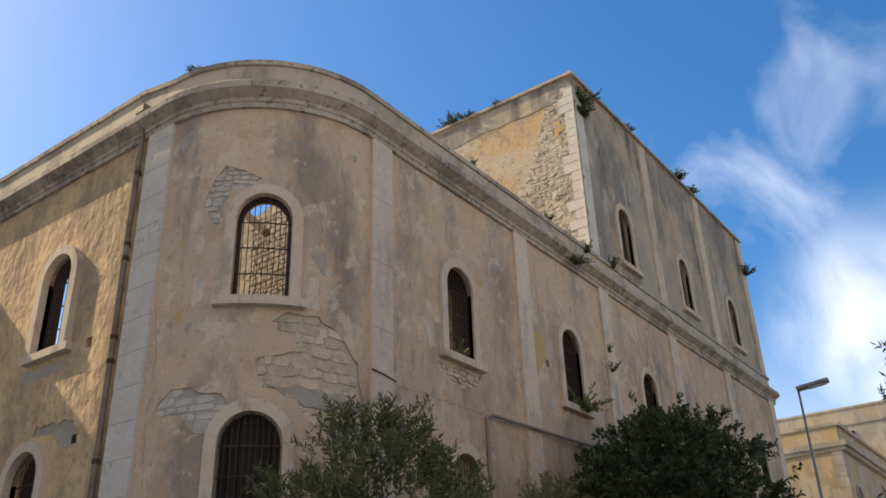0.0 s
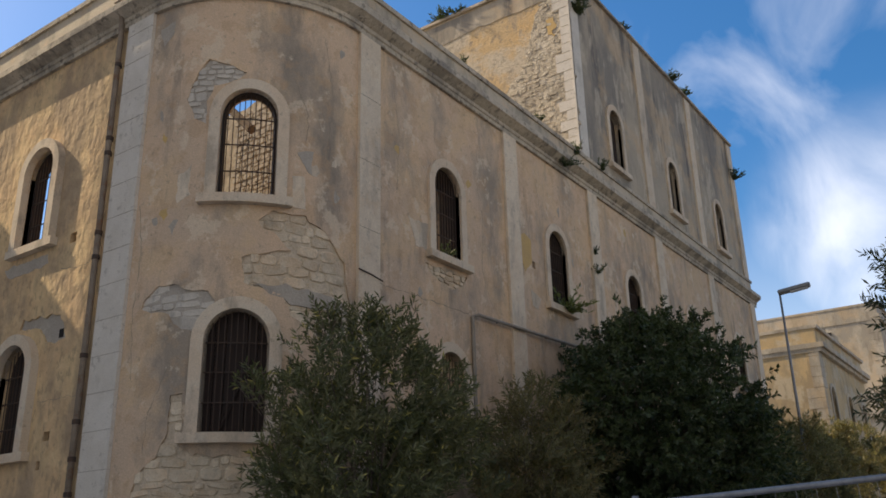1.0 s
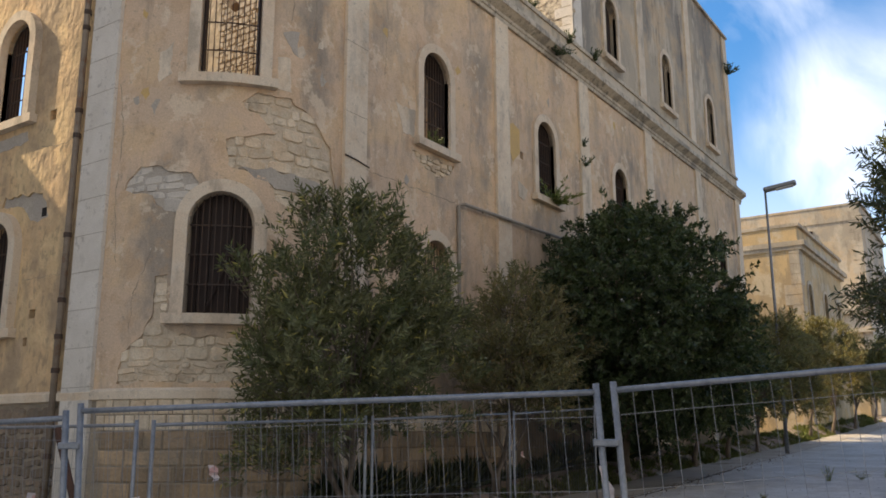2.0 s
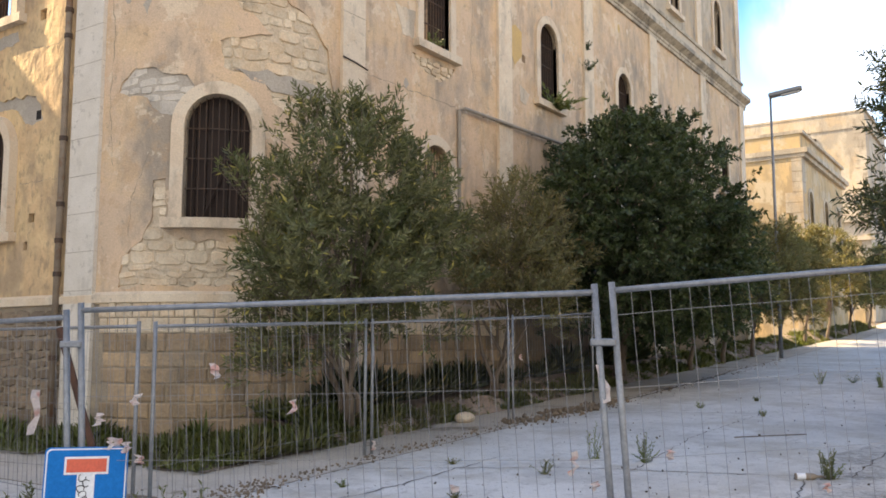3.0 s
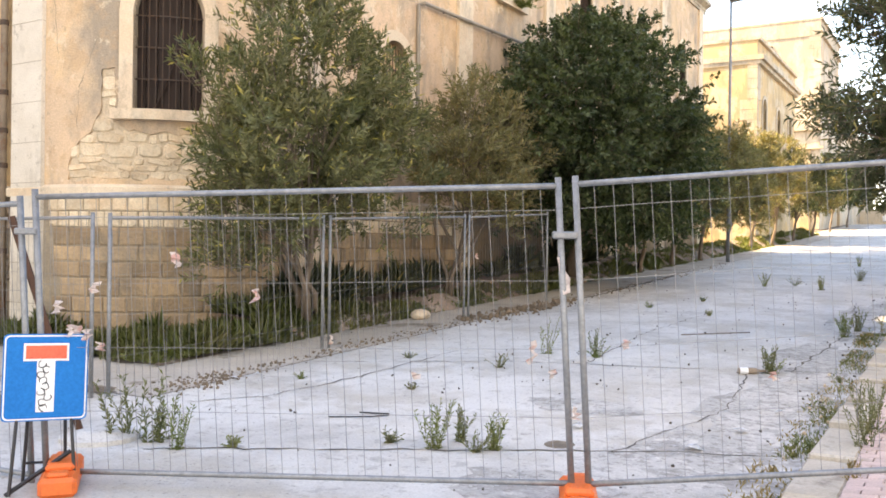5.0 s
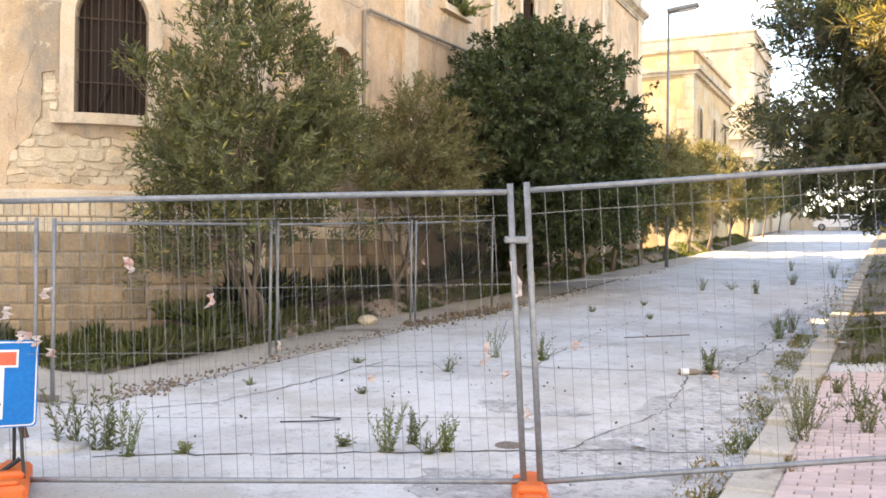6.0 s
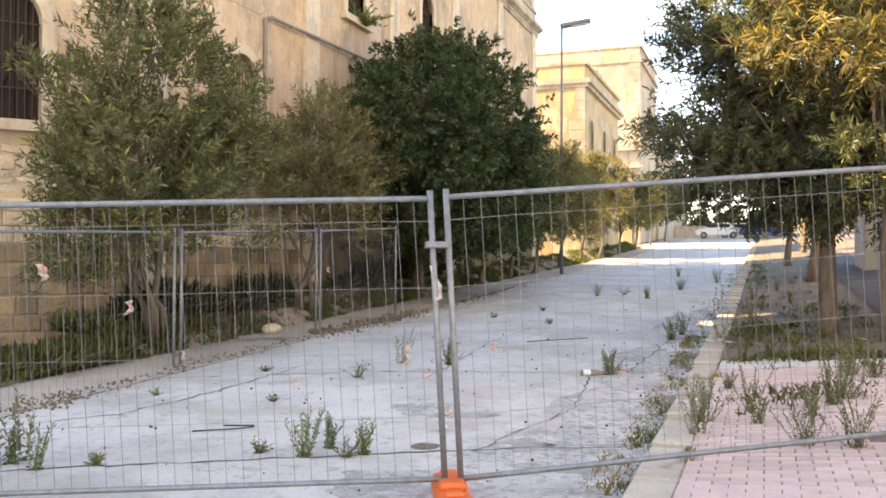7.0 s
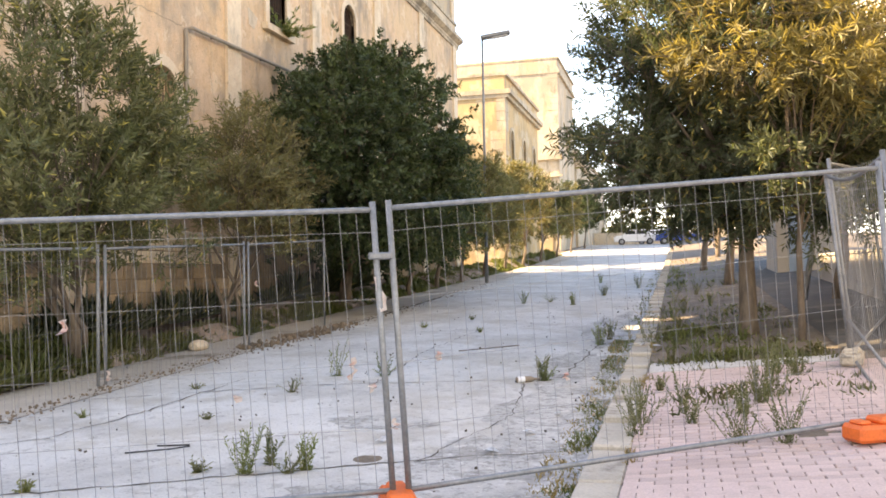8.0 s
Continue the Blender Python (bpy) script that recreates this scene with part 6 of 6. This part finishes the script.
bmesh.ops.create_icosphere(bm, subdivisions=2, radius=0.5, matrix=Matrix.Translation((-8.1, 12.6, ground_z(12.6) + 0.09)) @ Matrix.Diagonal((0.30, 0.46, 0.2, 1)))
for v in bm.verts:
    v.co += Vector(v.co).normalized() * 0.03 * noise.noise(v.co * 9)
tagged(part("loose_stone", bm, STONE), "pale rounded stone lying by the grass", "stone")
bottle = thing("bottle", "brown glass bottle with a white label lying on the road", "bottle", (-2.2, 10.03, ground_z(10)))
d = Vector((0.85, 0.5, 0)).normalized()
o = Vector((-2.28, 9.99, ground_z(10) + 0.05))
bm = bmesh.new()
tube(bm, [o, o + d * 0.18, o + d * 0.23, o + d * 0.30], [0.036, 0.036, 0.015, 0.013], 12)
glass = part("glass", bm, PIPE_METAL, bottle, smooth=True)
bm = bmesh.new()
tube(bm, [o + d * 0.01, o + d * 0.10], 0.038, 12)
part("paper_label", bm, WHITE, glass)
bm = bmesh.new()
tube(bm, [(-4.98, 6.22, 0.03), (-4.62, 6.36, 0.05), (-4.5, 6.45, 0.06), (-4.56, 6.55, 0.05), (-4.85, 6.5, 0.04)], 0.007, 6)
tagged(part("cable_scrap", bm, BLACK), "bent black cable end lying on the road", "cable")
bm = bmesh.new()
tube(bm, [(-3.65, 12.61, ground_z(12.6) + 0.03), (-2.84, 13.3, ground_z(13.3) + 0.03)], 0.008, 5)
tagged(part("stick", bm, BARK), "thin straight stick lying on the road", "stick")
for i, (x, y) in enumerate(((-1.7, 7.4), (-1.55, 8.2), (-1.9, 6.7), (-7.0, 7.1), (-6.95, 7.4), (-2.9, 6.9), (-0.7, 12.2), (-0.9, 12.5), (-0.6, 13.2), (0.9, 12.0))):
    r = random.Random(i)
    bm = bmesh.new()
    base = on_road(x, y) if x < -1 else on_pave(x, y)
    vs = [bm.verts.new((base[0] + math.cos(a) * 0.06 * r.uniform(0.5, 1.4), base[1] + math.sin(a) * 0.06 * r.uniform(0.5, 1.4), base[2] + 0.012 + r.uniform(0, 0.04))) for a in [k * 1.05 for k in range(6)]]
    c = bm.verts.new((base[0], base[1], base[2] + 0.05))
    for k in range(6):
        bm.faces.new((vs[k], vs[(k + 1) % 6], c))
    bmesh.ops.solidify(bm, geom=bm.faces[:], thickness=0.003)
    tagged(part("paper_scrap", bm, WHITE), "crumpled white scrap of litter", "litter", "scraps of litter")

# ---- cracks in the road ----
def crack(points, width, seed):
    r = random.Random(seed)
    bm = bmesh.new()
    prev = None
    for (ax, ay), (bx, by) in zip(points, points[1:]):
        n = max(2, int(math.hypot(bx - ax, by - ay) / 0.12))
        for k in range(n + 1):
            x, y = ax + (bx - ax) * k / n + r.gauss(0, 0.018), ay + (by - ay) * k / n + r.gauss(0, 0.018)
            w = width * r.uniform(0.2, 1.2)
            t = Vector((bx - ax, by - ay)).normalized()
            ring = [bm.verts.new((x - t.y * w, y + t.x * w, ground_z(y) + 0.0165)), bm.verts.new((x + t.y * w, y - t.x * w, ground_z(y) + 0.0165))]
            if prev:
                bm.faces.new((prev[0], prev[1], ring[1], ring[0]))
            prev = ring
    part("crack", bm, CRACK, road, "dirt-filled crack")


for i, (pts, w) in enumerate((([(-5.4, 4.55), (-4.77, 4.98), (-3.6, 5.72), (-2.71, 6.28), (-1.8, 6.65), (-1.02, 6.92)], 0.016), ([(-7.03, 8.42), (-5.9, 9.0), (-4.83, 9.57), (-3.8, 9.85), (-2.9, 10.04), (-1.1, 10.6)], 0.014),
                              ([(-6.6, 6.1), (-6.11, 6.62), (-5.9, 7.9), (-5.85, 9.97)], 0.012), ([(-7.0, 14.5), (-5.0, 15.3), (-3.0, 16.2), (-1.1, 16.9)], 0.013), ([(-4.0, 9.8), (-4.2, 12.5), (-4.0, 15.7)], 0.010),
                              ([(-2.4, 6.4), (-2.0, 8.2), (-2.2, 10.1)], 0.009), ([(-7, 20.5), (-1.1, 22.5)], 0.02), ([(-7, 28), (-1.1, 30)], 0.03), ([(-1.8, 10.3), (-1.6, 14), (-1.9, 18)], 0.014))):
    crack(pts, w, i)
crack([(-7.15, 6.3), (-7.25, 8.0), (-7.35, 9.6), (-7.28, 12.0), (-7.1, 14.5), (-6.95, 17.5), (-7.05, 24)], 0.06, 30)
WORN_SPOTS = [((-1.75, 6.2), 0.75, 1.1), ((-1.6, 8.4), 0.55, 1.3), ((-2.1, 5.2), 0.9, 0.6), ((-1.7, 11.2), 0.5, 1.6), ((-3.2, 7.7), 0.5, 0.3), ((-1.6, 16.0), 0.4, 2.6)]
for i, ((cx, cy), rx, ry) in enumerate(WORN_SPOTS):
    bm = bmesh.new()
    ring = []
    for k in range(40):
        a = 2 * math.pi * k / 40
        f = 1 + 0.35 * noise.noise((math.cos(a) * 1.5 + i * 7, math.sin(a) * 1.5, 1)) + 0.3 * noise.noise((math.cos(a) * 5 + i * 7, math.sin(a) * 5, 2))
        x, y = min(cx + rx * f * math.cos(a), -1.07), cy + ry * f * math.sin(a)
        ring.append(bm.verts.new((x, y, ground_z(y) + 0.0152)))
    c = bm.verts.new((cx, cy, ground_z(cy) + 0.0153))
    for k in range(40):
        bm.faces.new((ring[k], ring[(k + 1) % 40], c))
    part("worn_patch", bm, WORN, road, "dark crumbling surface patch")
for i, ((cx, cy), rx, ry) in enumerate((((-8.3, 4.75), 1.0, 0.7), ((-8.0, 6.0), 0.4, 0.2))):
    bm = bmesh.new()
    ring = []
    for k in range(48):
        a = 2 * math.pi * k / 48
        f = 1 + 0.4 * noise.noise((math.cos(a) * 1.5 + i * 5, math.sin(a) * 1.5, 11)) + 0.35 * noise.noise((math.cos(a) * 5 + i * 5, math.sin(a) * 5, 12))
        ring.append(bm.verts.new((cx + rx * f * math.cos(a), cy + ry * f * math.sin(a), ground_z(cy) + 0.026)))
    c = bm.verts.new((cx, cy, ground_z(cy) + 0.05))
    for k in range(48):
        bm.faces.new((ring[k], ring[(k + 1) % 48], c))
    part("dirt_patch", bm, SOIL, road, "drift of brown earth on the concrete")
bm = bmesh.new()
tube(bm, [(-2.84, 6.41, 0.02), (-2.84, 6.41, 0.034)], [0.17, 0.10], 14)
part("pothole_dirt", bm, SOIL, road, "heap of brown dirt")

# ---- kerb stones and pavers, one by one ----
y = PAVE_Y
while y < 60:
    l = 0.95 + 0.1 * r3.random()
    bm = bmesh.new()
    zt = ground_z(y + l / 2) + 0.15 + r3.uniform(-0.008, 0.008)
    box(bm, KERB_X0 + r3.uniform(-0.01, 0.01), KERB_X1, y + 0.006, y + l - 0.006, zt - 0.4, zt, None, 0.015)
    part("kerb_stone", bm, KERB, pavement)
    y += l
paver = bmesh.new()
box(paver, -0.0975, 0.0975, -0.0475, 0.0475, -0.05, 0.0, None, 0.006)
paver_mesh = bpy.data.meshes.new("paver")
paver.to_mesh(paver_mesh)
paver.free()
paver_mesh.materials.append(TILE)
rest_v, rest_f = [], []
row = 0
y = 4.0
while y < 9.93:
    x = KERB_X1 + 0.1 + (0.1 if row % 2 else 0.0)
    if row % 2:
        k = len(rest_v)
        z = pave_z(KERB_X1 + 0.05, y) + 0.004
        for dz in (-0.05, 0.0):
            for dx, dy in ((-0.047, -0.0475), (0.047, -0.0475), (0.047, 0.0475), (-0.047, 0.0475)):
                rest_v.append((KERB_X1 + 0.05 + dx, y + dy, z + dz + dx * 0.08 + dy * 0.045))
        rest_f += [(k + 4, k + 5, k + 6, k + 7)] + [(k + a, k + (a + 1) % 4, k + 4 + (a + 1) % 4, k + 4 + a) for a in range(4)]
    while x < 2.4:
        if noise.noise((x * 1.1, y * 1.1, 4)) > -0.62 or y < 6.2:
            z = pave_z(x, y) + 0.004 + r3.uniform(-0.002, 0.003)
            if 5.3 < y < 7.5 and x < 1.6:
                ob = new("paver", paver_mesh)
                ob.parent = pavement
                ob.matrix_basis = pose(x, y, z, 2.6, -4.6, r3.uniform(-1, 1))
            else:
                k = len(rest_v)
                for dz in (-0.05, 0.0):
                    for dx, dy in ((-0.0975, -0.0475), (0.0975, -0.0475), (0.0975, 0.0475), (-0.0975, 0.0475)):
                        rest_v.append((x + dx, y + dy, z + dz + dx * 0.08 + dy * 0.045))
                rest_f += [(k + 4, k + 5, k + 6, k + 7)] + [(k + a, k + (a + 1) % 4, k + 4 + (a + 1) % 4, k + 4 + a) for a in range(4)]
        x += 0.2
    y += 0.1
    row += 1
me = bpy.data.meshes.new("pavers")
me.from_pydata(rest_v, [], rest_f)
me.materials.append(TILE)
ob = new("pavers", me)
ob.parent = pavement
tagged(ob, kind="stuff")
